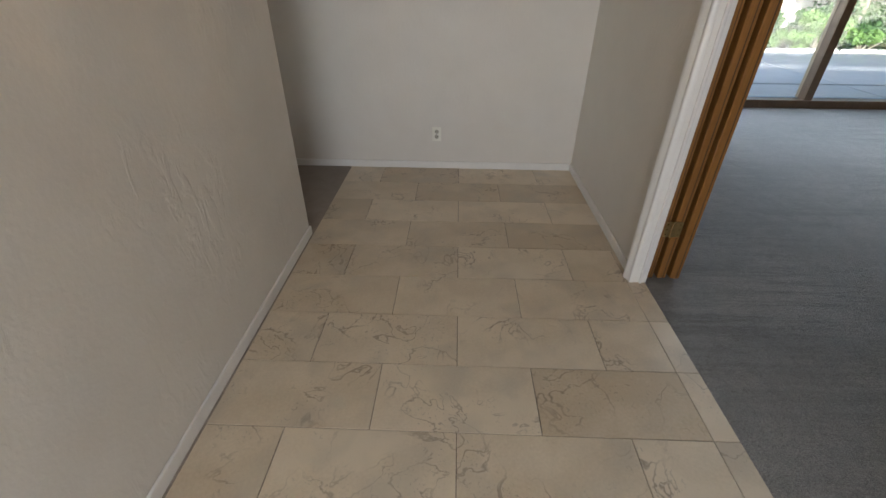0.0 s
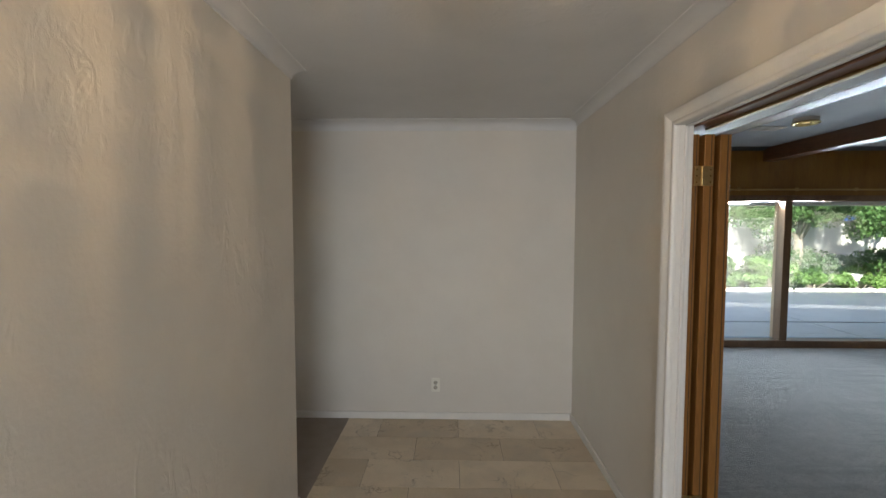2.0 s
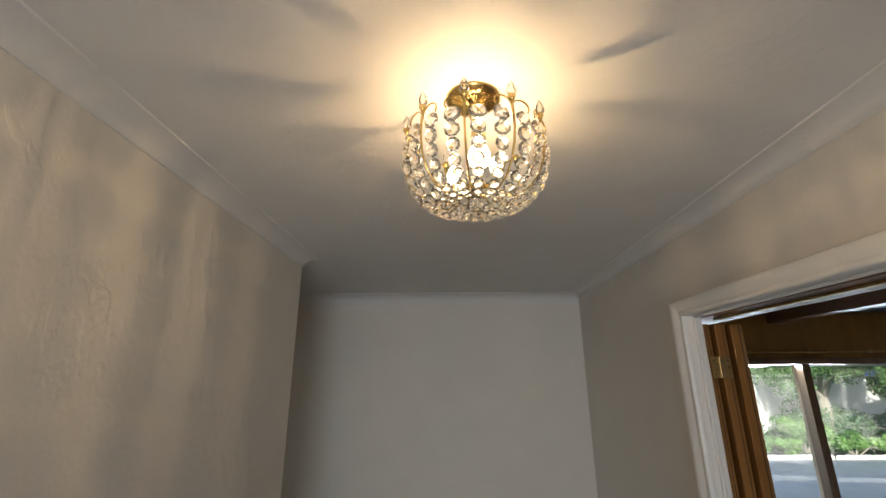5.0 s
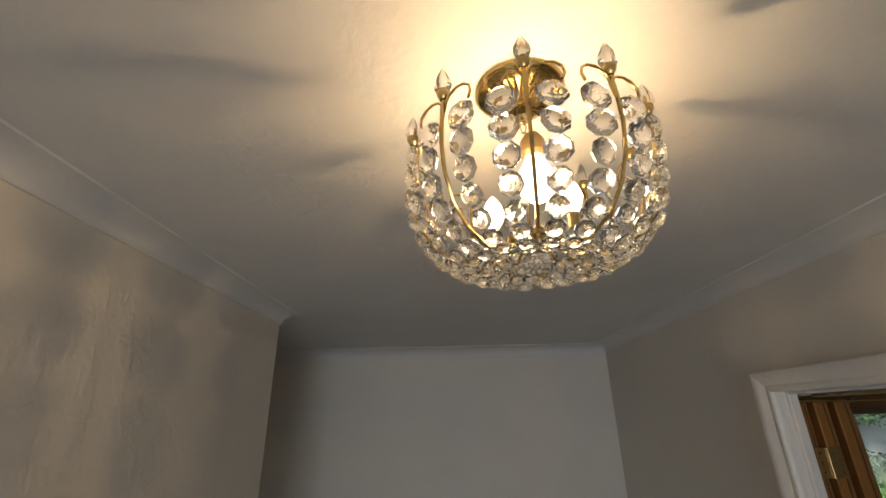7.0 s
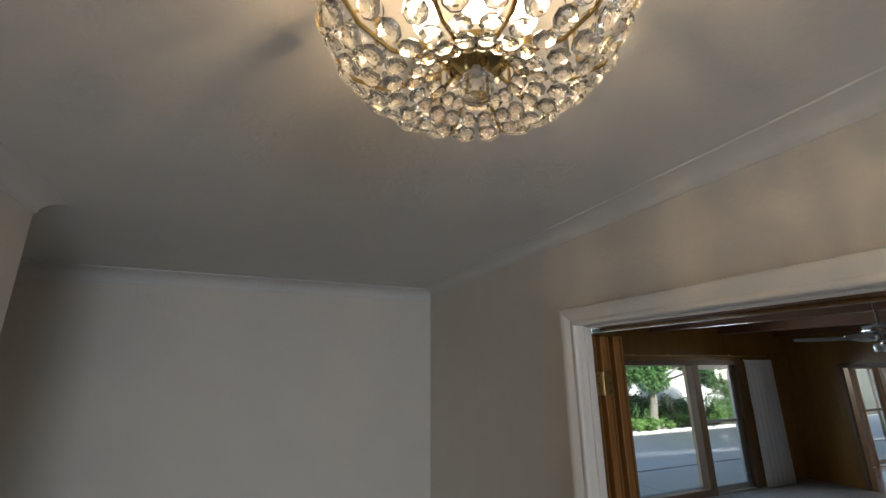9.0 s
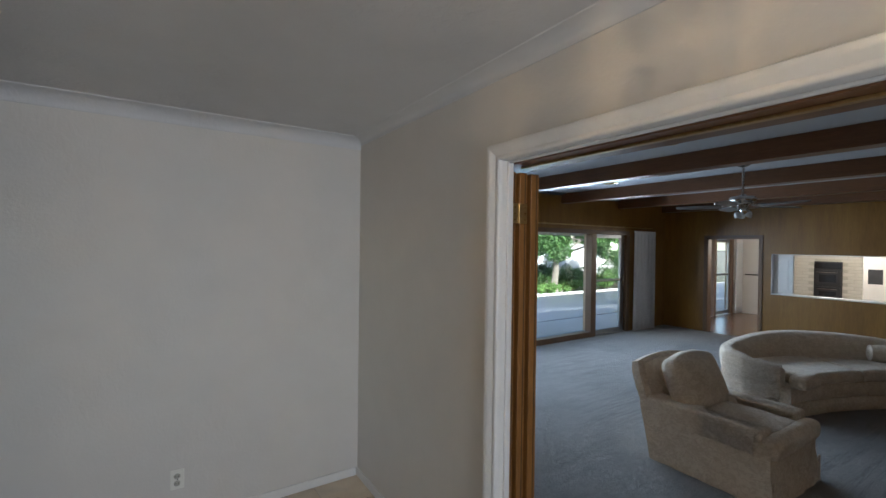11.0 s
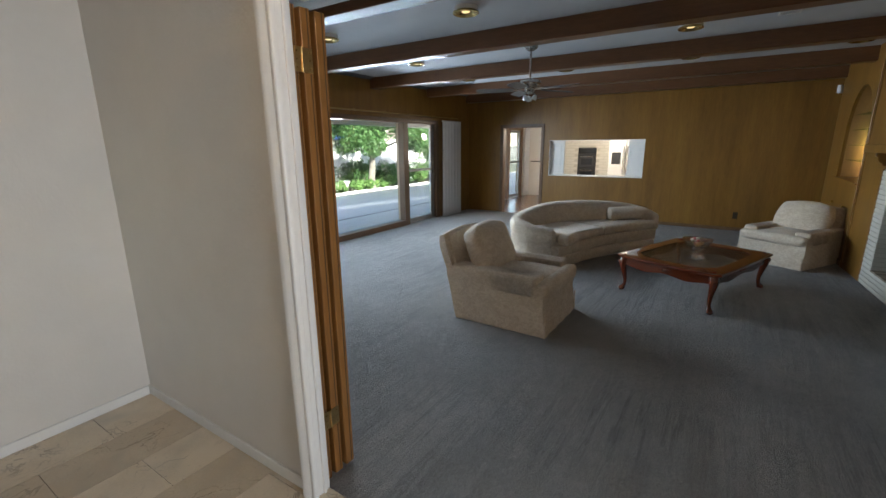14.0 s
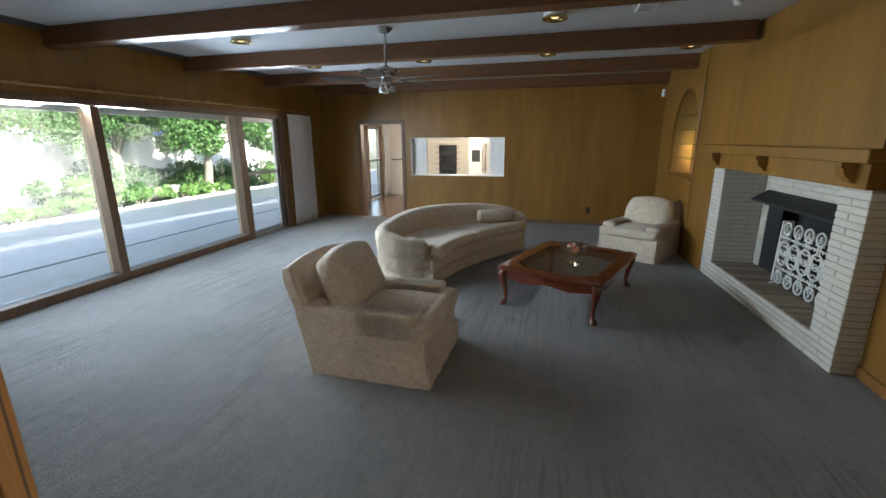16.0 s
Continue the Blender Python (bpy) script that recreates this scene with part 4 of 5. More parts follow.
def curved_sofa(cx, cy):
    """A crescent sofa: a round back that falls to low arms, two seat cushions."""
    so = thing("curved_sofa", "crescent-shaped ivory damask sofa with two seat cushions", "sofa", pose(cx, cy, 0))
    line = [(-0.93, 0.06, 0.50), (-0.98, 0.42, 0.54), (-0.70, 0.72, 0.60), (0.00, 0.60, 0.69), (0.50, 0.22, 0.71), (0.95, -0.30, 0.66), (1.13, -0.68, 0.57), (0.98, -0.88, 0.50)]
    n = 56

    def at(f):
        p, q = spline(line, max(0, f - 0.01)), spline(line, min(1, f + 0.01))
        d = Vector((q.x - p.x, q.y - p.y, 0)).normalized()
        c = spline(line, f)
        return Vector((c.x, c.y, 0)), Vector((d.y, -d.x, 0)), c.z

    bm, rings = bmesh.new(), []
    for i in range(n + 1):
        c, inn, h = at(i / n)
        end = 0.35 if i in (0, n) else 0.8 if i in (1, n - 1) else 1.0
        prof = [(0.02, 0.004), (0.02, 0.15), (0.005, 0.30), (-0.02, h - 0.12), (-0.02, h - 0.05), (0.0, h - 0.014), (0.05, h), (0.11, h - 0.012), (0.155, h - 0.05), (0.185, h - 0.13), (0.20, 0.33), (0.20, 0.004)]
        rings.append([bm.verts.new(c + inn * (0.09 + (q - 0.09) * end) + Vector((0, 0, z if end > 0.5 else 0.02 + (z - 0.02) * 0.95))) for q, z in prof])
    k = len(rings[0])
    for r, s in zip(rings, rings[1:]):
        for i in range(k):
            bm.faces.new((r[i], s[i], s[(i + 1) % k], r[(i + 1) % k]))
    bm.faces.new(rings[0]), bm.faces.new(rings[-1][::-1])
    bmesh.ops.recalc_face_normals(bm, faces=bm.faces[:])
    part("backrest", bm, FABRIC, so, "", True, 60)
    pts = []
    for i in range(57):
        c, inn, h = at(0.02 + 0.96 * i / 56)
        pts.append(c + inn * 0.012 + Vector((0, 0, h - 0.012)))
    part("piping", tube(pts, 0.006, 6), FABRIC, so, "", True)
    left, ctrl, right = Vector((-0.98, 0.0)), Vector((0.07, -0.15)), Vector((0.90, -0.86))

    def front(t, out=0.0):
        p = (1 - t) ** 2 * left + 2 * t * (1 - t) * ctrl + t * t * right
        d = (2 * (1 - t) * (ctrl - left) + 2 * t * (right - ctrl)).normalized()
        return p + out * Vector((d.y, -d.x))

    def back(t, inset):
        c, inn, h = at(0.10 + 0.86 * t)
        p = c + inn * inset
        return Vector((p.x, p.y))

    def region(t0, t1, out, inset, k=10):
        ts = [t0 + (t1 - t0) * i / k for i in range(k + 1)]
        return [front(t, out) for t in ts] + [back(t, inset) for t in reversed(ts)]

    part("base", slab(region(0.02, 1.0, 0.0, 0.12, 16), 0.15, 0.30, 0.012, 1), FABRIC, so, "", True, 50)
    part("skirt", slab(region(0.02, 0.99, 0.008, 0.16, 16), 0.004, 0.148, 0.006, 1), FABRIC, so, "", True, 50)
    for t0, t1 in ((0.13, 0.50), (0.505, 1.0)):
        part("seat_cushion", slab(region(t0, t1, 0.035, 0.17), 0.302, 0.43, 0.04, 3), FABRIC, so, "", True, 60)
    nose = cushion(-0.15, 0.16, -0.075, 0.075, 0.295, 0.428, 0.012, 0.05, 5)
    part("cushion_nose", nose, FABRIC, so, "", True, 60).matrix_local = pose(-0.72, -0.05, 0, 0, 0, -8)
    bol = tube([(-0.25, 0, 0), (-0.235, 0, 0), (-0.1, 0, 0.004), (0.1, 0, 0.0), (0.235, 0, 0), (0.25, 0, 0)], [0.05, 0.088, 0.098, 0.097, 0.088, 0.05], 18)
    part("bolster", bol, FABRIC, so, "round damask bolster", True, 60).matrix_local = pose(0.74, -0.44, 0.522, 0, 0, 122)
    cov, rows = bmesh.new(), []
    for j in range(15):
        c, inn, h = at(0.015 + 0.20 * j / 14)
        row = []
        for i, (q, z) in enumerate(((0.232, 0.40), (0.215, h - 0.10), (0.17, h - 0.03), (0.11, h + 0.008), (0.05, h + 0.014), (-0.012, h - 0.006), (-0.036, h - 0.06), (-0.042, 0.34), (-0.040, 0.17 + 0.03 * math.sin(j * 0.8)))):
            w = 0.008 * math.sin(j * 1.9 + i * 1.3)
            row.append(cov.verts.new(c + inn * (q + (w if q < 0 else -abs(w) * 0.3)) + Vector((0, 0, z + 0.006 * math.sin(j * 1.1 + i)))))
        rows.append(row)
    for r, s in zip(rows, rows[1:]):
        for i in range(8):
            cov.faces.new((r[i], s[i], s[i + 1], r[i + 1]))
    bmesh.ops.solidify(cov, geom=cov.faces[:], thickness=0.004)
    bmesh.ops.recalc_face_normals(cov, faces=cov.faces[:])
    part("arm_cover", cov, FABRIC, so, "rumpled loose arm cover", True, 70)
    return so


curved_sofa(6.0, 1.58)


def coffee_table(m):
    """A mahogany table with canted corners, a glass top and cabriole legs."""
    t = thing("coffee_table", "polished mahogany coffee table with a smoked glass inset", "coffee table", m)
    L, W, H = 0.665, 0.50, 0.388

    def shape(l, w, c):
        return [(-l + c, -w), (-0.12, -w - 0.006), (0.12, -w - 0.006), (l - c, -w), (l, -w + c), (l + 0.006, -0.12), (l + 0.006, 0.12), (l, w - c), (l - c, w), (0.12, w + 0.006), (-0.12, w + 0.006), (-l + c, w), (-l, w - c), (-l - 0.006, 0.12), (-l - 0.006, -0.12), (-l, -w + c)]

    out, inn = shape(L, W, 0.055), shape(L - 0.13, W - 0.12, 0.13)
    bm = bmesh.new()
    rings = []
    for ring, z in ((out, H - 0.024), ([(x * 1.008, y * 1.008) for x, y in out], H - 0.014), (out, H - 0.002), ([(x * 0.985, y * 0.985) for x, y in out], H), (inn, H), (inn, H - 0.024)):
        rings.append([bm.verts.new((x, y, z)) for x, y in ring])
    for a, c in zip(rings, rings[1:] + rings[:1]):
        for i in range(16):
            bm.faces.new((a[i], a[(i + 1) % 16], c[(i + 1) % 16], c[i]))
    bmesh.ops.recalc_face_normals(bm, faces=bm.faces[:])
    part("top_frame", bm, MAHOG, t, "", True, 30)
    part("glass_inset", slab(inn, H - 0.012, H - 0.003, 0, 1), TABLE_GLASS, t, "smoked glass panel")
    for s, l, w, rz in ((1, L - 0.07, W - 0.045, 0), (1, L - 0.07, W - 0.045, 180), (0, W - 0.07, L - 0.045, 90), (0, W - 0.07, L - 0.045, 270)):
        pts = [(-l, 0)] + [(-l + 2 * l * i / 24, -0.085 + 0.014 * math.cos(i / 24 * 2 * math.pi * 2) * (1 if 3 < i < 21 else 0.3) - 0.012 * math.sin(i / 24 * math.pi)) for i in range(25)] + [(l, 0)]
        ap = part("apron", prism(pts, 0.02, None, None), MAHOG, t)
        ap.matrix_local = pose(0, 0, H - 0.025, 0, 0, rz) @ pose(0, -w, 0)
        orn = bmesh.new()
        for i in range(5):
            join(orn, lathe([(0, 0), (0.018 - 0.003 * abs(i - 2), 0), (0.012, 0.006), (0, 0.009)], 10, None, pose((i - 2) * 0.028, -0.001, -0.045, 90)))
        part("carving", orn, MAHOG, ap, "", True)
    for sx in (-1, 1):
        for sy in (-1, 1):
            d = Vector((sx, sy, 0)).normalized()
            base = Vector((sx * (L - 0.085), sy * (W - 0.085), 0))
            prof = [(0.0, 0.375, 0.036), (0.028, 0.345, 0.044), (0.040, 0.30, 0.042), (0.034, 0.25, 0.033), (0.018, 0.19, 0.025), (0.006, 0.13, 0.020), (0.004, 0.08, 0.018), (0.014, 0.045, 0.020), (0.030, 0.025, 0.030), (0.034, 0.010, 0.031), (0.032, 0.003, 0.024)]
            leg = part("leg", tube([base + d * o + Vector((0, 0, z)) for o, z, r in prof], [r for o, z, r in prof], 12), MAHOG, t, "", True)
            kn = lathe([(0, 0), (0.022, 0.002), (0.016, 0.010), (0, 0.014)], 10, None, Matrix.Translation(base + d * 0.078 + Vector((0, 0, 0.315))) @ d.to_track_quat("Z", "Y").to_matrix().to_4x4())
            part("knee_carving", kn, MAHOG, leg, "", True)
    return t


TM = pose(5.15, 0.143, 0.0, 0, 0, -21)
coffee_table(TM)
bowl = thing("glass_bowl", "footed cut-glass bowl holding wrapped sweets", "bowl", pose(4.95, 0.13, 0.3885) @ Matrix.Scale(1.15, 4))
part("foot", lathe([(0, 0), (0.065, 0), (0.07, 0.006), (0.04, 0.02), (0.018, 0.035), (0.016, 0.06), (0.03, 0.075), (0, 0.075)], 12), CRYSTAL, bowl)
part("cup", lathe([(0, 0.0755), (0.045, 0.078), (0.085, 0.11), (0.115, 0.165), (0.12, 0.172), (0.110, 0.168), (0.078, 0.118), (0.04, 0.088), (0, 0.086)], 12), CRYSTAL, bowl)
rnd = random.Random(9)
for k in range(14):
    a, r = rnd.uniform(0, 6.28), rnd.uniform(0.0, 0.06)
    s = part("sweet", lathe([(0, -0.016), (0.013, -0.012), (0.019, 0), (0.013, 0.012), (0, 0.016)], 8), (SWEET_A, SWEET_B, SWEET_C)[k % 3], bowl, "", True)
    s.matrix_local = pose(r * math.cos(a), r * math.sin(a), 0.118 + 0.05 * rnd.random() + 0.1 * r, rnd.uniform(0, 90), rnd.uniform(0, 90), 0)


# ---- living room: fireplace wall ----
FM = pose(6.45, -1.41, 0, 0, 0, 3)      # x along the wall, y into the room
b = holed((-2.46, -0.06, 0.60), (0, 1.245, LC), {(0, 0)}, -0.30, FM @ pose(0, -0.001, 0))
structure("wall_chimney_breast", b, PANEL, "honey-brown panelled chimney breast", "wall")
b = prism([(-2.46, -0.31), (-2.46, -0.95), (0.2, -0.95), (0.2, -0.31), (-0.07, -0.31), (-0.07, -0.63), (-2.30, -0.63), (-2.30, -0.31)], LC, None, FM @ pose(0, 0, LC, -90))
bmesh.ops.recalc_face_normals(b, faces=b.faces[:])
structure("wall_chimney_back", b, PANEL, "panelled wall behind the fireplace", "wall")
b = box(0.575, 0.60, 0.0, 0.016, 0.0, 2.42, 0.003, None, FM)
structure("trim_breast", b, PANEL, "honey-brown wooden cover strip", "moulding")
# wall with the arched niche
NX0, NX1, NZ0, NZS, NR = 7.10, 8.33, 1.035, 1.605, 0.615
YS = -1.375
arc = [((NX0 + NX1) / 2 + NR * math.cos(radians(a)), NZS + NR * math.sin(radians(a))) for a in range(180, -1, -10)]
b = box(7.0, NX0, YS - 0.04, YS, 0, LC)
box(NX1, LE, YS - 0.04, YS, 0, LC, 0, b)
box(NX0, NX1, YS - 0.04, YS, 0, NZ0, 0, b)
prism([(NX0, LC)] + arc + [(NX1, LC)], 0.04, b, pose(0, YS - 0.04, 0))
structure("wall_niche", b, PANEL, "honey-brown panelled wall with an arched niche", "wall")
nic = thing("display_niche", "lit arched display niche with thin glass shelves", "niche")
deep = 0.30
part("back", box(NX0 - 0.02, NX1 + 0.02, YS - deep - 0.02, YS - deep, NZ0 - 0.02, NZS + NR + 0.02), PANEL, nic)
rev = bmesh.new()
ring = [(NX0, NZ0)] + arc + [(NX1, NZ0)]
inner = [[rev.verts.new((x, y, z)) for x, z in ring] for y in (YS - deep, YS - 0.041)]
outer = [[rev.verts.new((x + (0.012 if x > 7.715 else -0.012), y, z + 0.012 * (1 if z > NZS else 0))) for x, z in ring] for y in (YS - deep, YS - 0.041)]
n = len(ring)
for i in range(n - 1):
    rev.faces.new((inner[0][i], inner[0][i + 1], inner[1][i + 1], inner[1][i]))
    rev.faces.new((outer[0][i], outer[1][i], outer[1][i + 1], outer[0][i + 1]))
    rev.faces.new((inner[1][i], inner[1][i + 1], outer[1][i + 1], outer[1][i]))
# Lining and upright take the lighter wood to look lamplit.
part("lining", rev, PANEL_LIT, nic, "wooden lining coloured pale as if lit", True, 30)
part("ledge", box(NX0 - 0.03, NX1 + 0.03, YS - deep, YS + 0.025, NZ0 - 0.028, NZ0, 0.004), PANEL, nic)
for z in (1.27, 1.47, 1.67, 1.87):
    part("shelf", box(NX0 + 0.002, NX1 - 0.002, YS - deep + 0.002, YS - 0.06, z, z + 0.008), SHELF, nic, "thin glass shelf")
part("upright", box(7.70, 7.73, YS - deep + 0.001, YS - deep + 0.02, NZ0 + 0.001, 2.19, 0.002), PANEL_LIT, nic)
part("strip_lamp", box(NX0 + 0.001, NX0 + 0.014, YS - 0.11, YS - 0.07, 1.06, 1.60, 0.003), TRIM, nic, "slim upright strip lamp")
lamp = new("niche_light", bpy.data.lights.new("niche_light", "AREA"))
lamp.data.shape, lamp.data.size, lamp.data.size_y = "RECTANGLE", 0.03, 0.52
lamp.data.energy, lamp.data.color, lamp.data.spread = 1.6, (1.0, 0.72, 0.28), radians(40)
lamp.matrix_world = look((NX0 + 0.02, YS - 0.12, 1.34), (NX0 + 1.0, YS - 0.45, 1.50))
for x, z in ((7.49, 0.70), (8.19, 0.69)):
    kb = tagged(part("cabinet_knob", lathe([(0, 0), (0.008, 0), (0.009, 0.012), (0.018, 0.02), (0.016, 0.03), (0, 0.034)], 14, None, pose(x, YS, z, -90)), BRASS_DULL, None, "", True), "small tarnished knob on the panelled wall", "knob")
structure("baseboard_niche", box(7.12, LE, YS + 0.0005, YS + 0.014, 0.001, 0.07, 0.003), WINWOOD, "brown wooden skirting board", "skirting")
structure("baseboard_south", box(LW + 0.01, 4.0, -1.699, -1.684, 0.001, 0.08, 0.003), DOORWOOD, "orange-brown wooden skirting board", "skirting")
structure("baseboard_far", box(LE - 0.013, LE - 0.0005, -1.37, 3.27, 0.001, 0.06, 0.003), WINWOOD, "brown wooden skirting board", "skirting")


def fireplace():
    f = thing("fireplace", "white-painted brick fireplace with a raised hearth and wooden mantel", "fireplace", FM)
    R0, R1, DEEP, HZ, TOPZ = -0.33, -2.17, -0.42, 0.20, 1.245      # recess sides, depth, hearth and brick height
    core = part("backing", box(-2.44, -0.07, -0.30, -0.012, 0.0, HZ - 0.012), MORTAR, f, "painted mortar bed")
    for a, c, y0, y1, z0, z1 in ((R0 + 0.012, -0.07, DEEP - 0.1, -0.012, HZ - 0.012, TOPZ - 0.002), (-2.44, R1 - 0.012, -0.31, -0.012, HZ - 0.012, TOPZ - 0.002), (R1 - 0.2, R1 - 0.012, DEEP - 0.1, -0.31, HZ - 0.012, TOPZ - 0.002),
                                 (R1 - 0.2, R0 + 0.2, DEEP - 0.11, DEEP - 0.012, 0.95, TOPZ - 0.002), (-0.45, R0 + 0.1, DEEP - 0.11, DEEP - 0.012, HZ - 0.012, 0.95), (R1 - 0.1, -1.90, DEEP - 0.11, DEEP - 0.012, HZ - 0.012, 0.95),
                                 (R1, R0, DEEP - 0.4, -0.012, HZ - 0.02, HZ - 0.012)):
        part("backing", box(a, c, y0, y1, z0, z1), MORTAR, f)
    fb = part("firebox", box(-1.92, -0.43, -0.62, -0.60, 0.16, 0.97), SOOT, f, "sooty black firebox")
    part("firebox_side", box(-0.455, -0.43, -0.60, -0.532, 0.16, 0.95), SOOT, fb)
    part("firebox_side", box(-1.92, -1.895, -0.60, -0.532, 0.16, 0.95), SOOT, fb)
    part("firebox_top", box(-1.895, -0.455, -0.60, -0.532, 0.935, 0.95), SOOT, fb)
    # bricks: long thin painted courses
    shared = {}

    def brick(w, place):
        w = round(w, 2)
        if w not in shared:
            shared[w] = part("brick", box(0, w - 0.006, -0.012, -0.002, 0, 0.0430, 0.003), WHITE_BRICK, f)
            ob = shared[w]
        else:
            ob = new("brick", shared[w].data)
            ob.parent = f
        ob.matrix_local = place

    rnd, h = random.Random(2), 0.0490
    course = lambda z0, z1: [(i, h * i) for i in range(int((z1 - z0 + 0.004) / h))]

    def run(length, z0, z1, place, size=0.30):
        for i, z in course(z0, z1):
            x, cut = 0.0, size if i % 2 == 0 else size * 0.5
            while x < length - 0.02:
                w = min(cut, length - x)
                if length - x - w < 0.05:
                    w = length - x
                brick(w, place @ pose(x, rnd.uniform(-0.0015, 0.001), z))
                x += w
                cut = size

    run(2.39, 0.0, HZ, pose(-2.45, 0, 0.003))                                # hearth front
    run(0.27, HZ, TOPZ, pose(R0, 0, HZ))                                     # slim pier
    run(0.28, HZ, TOPZ, pose(-2.45, 0, HZ))                                  # broad pier
    run(0.42, HZ, TOPZ, pose(R0, 0, HZ, 0, 0, -90))                          # recess side
    run(0.28, 0.0, TOPZ, pose(-2.45, 0, 0.003, 0, 0, 270))                   # outer return
    run(1.84, 0.95, TOPZ, pose(R1, DEEP, 0.95))                              # over the firebox
    run(0.11, HZ, 0.95, pose(-0.44, DEEP, HZ))
    run(0.26, HZ, 0.95, pose(R1, DEEP, HZ))
    # hearth paving on edge
    hb = None
    for i in range(28):
        x = R1 + 0.002 + i * (R0 - R1) / 28
        if hb is None:
            hb = part("hearth_brick", box(0, (R0 - R1) / 28 - 0.006, -0.60, -0.002, -0.02, 0.0, 0.002), HEARTH, f, "buff brick laid on edge")
            ob = hb
        else:
            ob = new("hearth_brick", hb.data)
            ob.parent = f
        ob.matrix_local = pose(x, 0, HZ + 0.004)
    # hood
    hood = bmesh.new()
    prof = [(-0.60, 0.98), (DEEP + 0.002, 1.03), (DEEP + 0.15, 0.935), (DEEP + 0.15, 0.915), (DEEP + 0.002, 0.90), (-0.60, 0.90)]
    ends = [[hood.verts.new((x, y, z)) for y, z in prof] for x in (-1.95, -0.42)]
    for i in range(6):
        hood.faces.new((ends[0][i], ends[0][(i + 1) % 6], ends[1][(i + 1) % 6], ends[1][i]))
    hood.faces.new(ends[0][::-1]), hood.faces.new(ends[1])
    bmesh.ops.recalc_face_normals(hood, faces=hood.faces[:])
    part("hood", hood, BLACK, f, "black steel smoke hood")
    part("curtain_rod", tube([(-1.89, DEEP + 0.03, 0.88), (-0.455, DEEP + 0.03, 0.88)], 0.006, 8), BLACK, f, "", True)
    mesh = part("mesh_curtain", box(-0.72, -0.455, DEEP - 0.02, DEEP - 0.012, HZ + 0.006, 0.88), BLACK, f, "black drawn spark curtain")
    part("mesh_curtain", box(-1.89, -1.60, DEEP - 0.02, DEEP - 0.012, HZ + 0.006, 0.88), BLACK, f)
    # mantel
    sh = part("mantel_shelf", box(-2.61, 0.045, -0.02, 0.16, 1.41, 1.492, 0.006), PANEL, f, "thick honey-brown mantel shelf")
    part("frieze", box(-2.475, -0.03, -0.02, 0.05, 1.246, 1.409, 0.004), PANEL, f)
    for x in (-0.27, -1.26, -2.34):
        out = [(0.05, 1.408), (0.145, 1.408), (0.145, 1.375), (0.13, 1.37), (0.125, 1.345), (0.115, 1.325), (0.10, 1.31), (0.085, 1.30), (0.08, 1.28), (0.05, 1.275)]
        part("corbel", prism(out, 0.075, None, pose(x + 0.037, 0, 0, 0, 0, 90), 0.003), PANEL, f)
    return f


fireplace()


def fire_screen():
    """A white wrought-iron lattice of rings and scrolls."""
    s = thing("fire_screen", "white wrought-iron scrollwork screen leaning in the fireplace", "fire screen", FM @ pose(-1.50, -0.30, 0.206, 1))
    W, H = 0.96, 0.60

    def motif():
        """One column of the casting: a horned ring over paired spirals, mirrored below."""
        for up in (1, -1):
            at = lambda x, z: (x, 0, H / 2 + up * z)
            yield "ring", [at(0.058 * math.cos(t), 0.236 + 0.056 * math.sin(t)) for t in (radians(a) for a in range(-50, 231, 20))], 0.0095
            yield "bud", [at(0, 0.265), at(0, 0.235)], 0.011
            for sx in (-1, 1):
                yield "horn", [at(sx * 0.036, 0.193), at(sx * 0.018, 0.205), at(sx * 0.014, 0.222), at(sx * 0.024, 0.232)], 0.008
                yield "bar", [at(sx * 0.017, 0.182), at(sx * 0.017, 0.104)], 0.0075
                yield "spiral", [at(sx * (0.034 + 0.026 * math.cos(t)), 0.046 + 0.034 * math.sin(t)) for t in (radians(a) for a in range(-150, 151, 30))], 0.008
                yield "scroll", [at(sx * 0.078, 0), at(sx * 0.077, 0.05), at(sx * 0.062, 0.088), at(sx * 0.024, 0.106)], 0.0085
                yield "leaf", [at(sx * 0.05, 0.13), at(sx * 0.062, 0.145), at(sx * 0.078, 0.15)], 0.0075
            for z, w in ((0.184, 0.05), (0.148, 0.052), (0.104, 0.04)):
                yield "bar", [at(-w, z), at(w, z)], 0.008
        yield "bar", [(-0.08, 0, H / 2), (0.08, 0, H / 2)], 0.008

    for kind, pts, r in motif():
        first = part(kind, tube(pts, r, 6), IRON, s, "", True)
        first.location = (-W / 2 + 0.08, 0, 0.0)
        for i in range(1, 6):
            ob = new(kind, first.data)
            ob.parent = s
            ob.location = (-W / 2 + 0.08 + 0.16 * i, 0, 0.0)
    part("wing", box(W / 2 + 0.002, W / 2 + 0.022, -0.09, 0.010, 0.006, H - 0.004, 0.006), IRON, s, "folded-back white side wing")
    for sx in (-1, 1):
        part("foot", tube([(sx * 0.40, 0.07, 0.004), (sx * 0.40, 0, 0.03), (sx * 0.40, -0.05, 0.004)], 0.007, 6), IRON, s)
    return s


fire_screen()


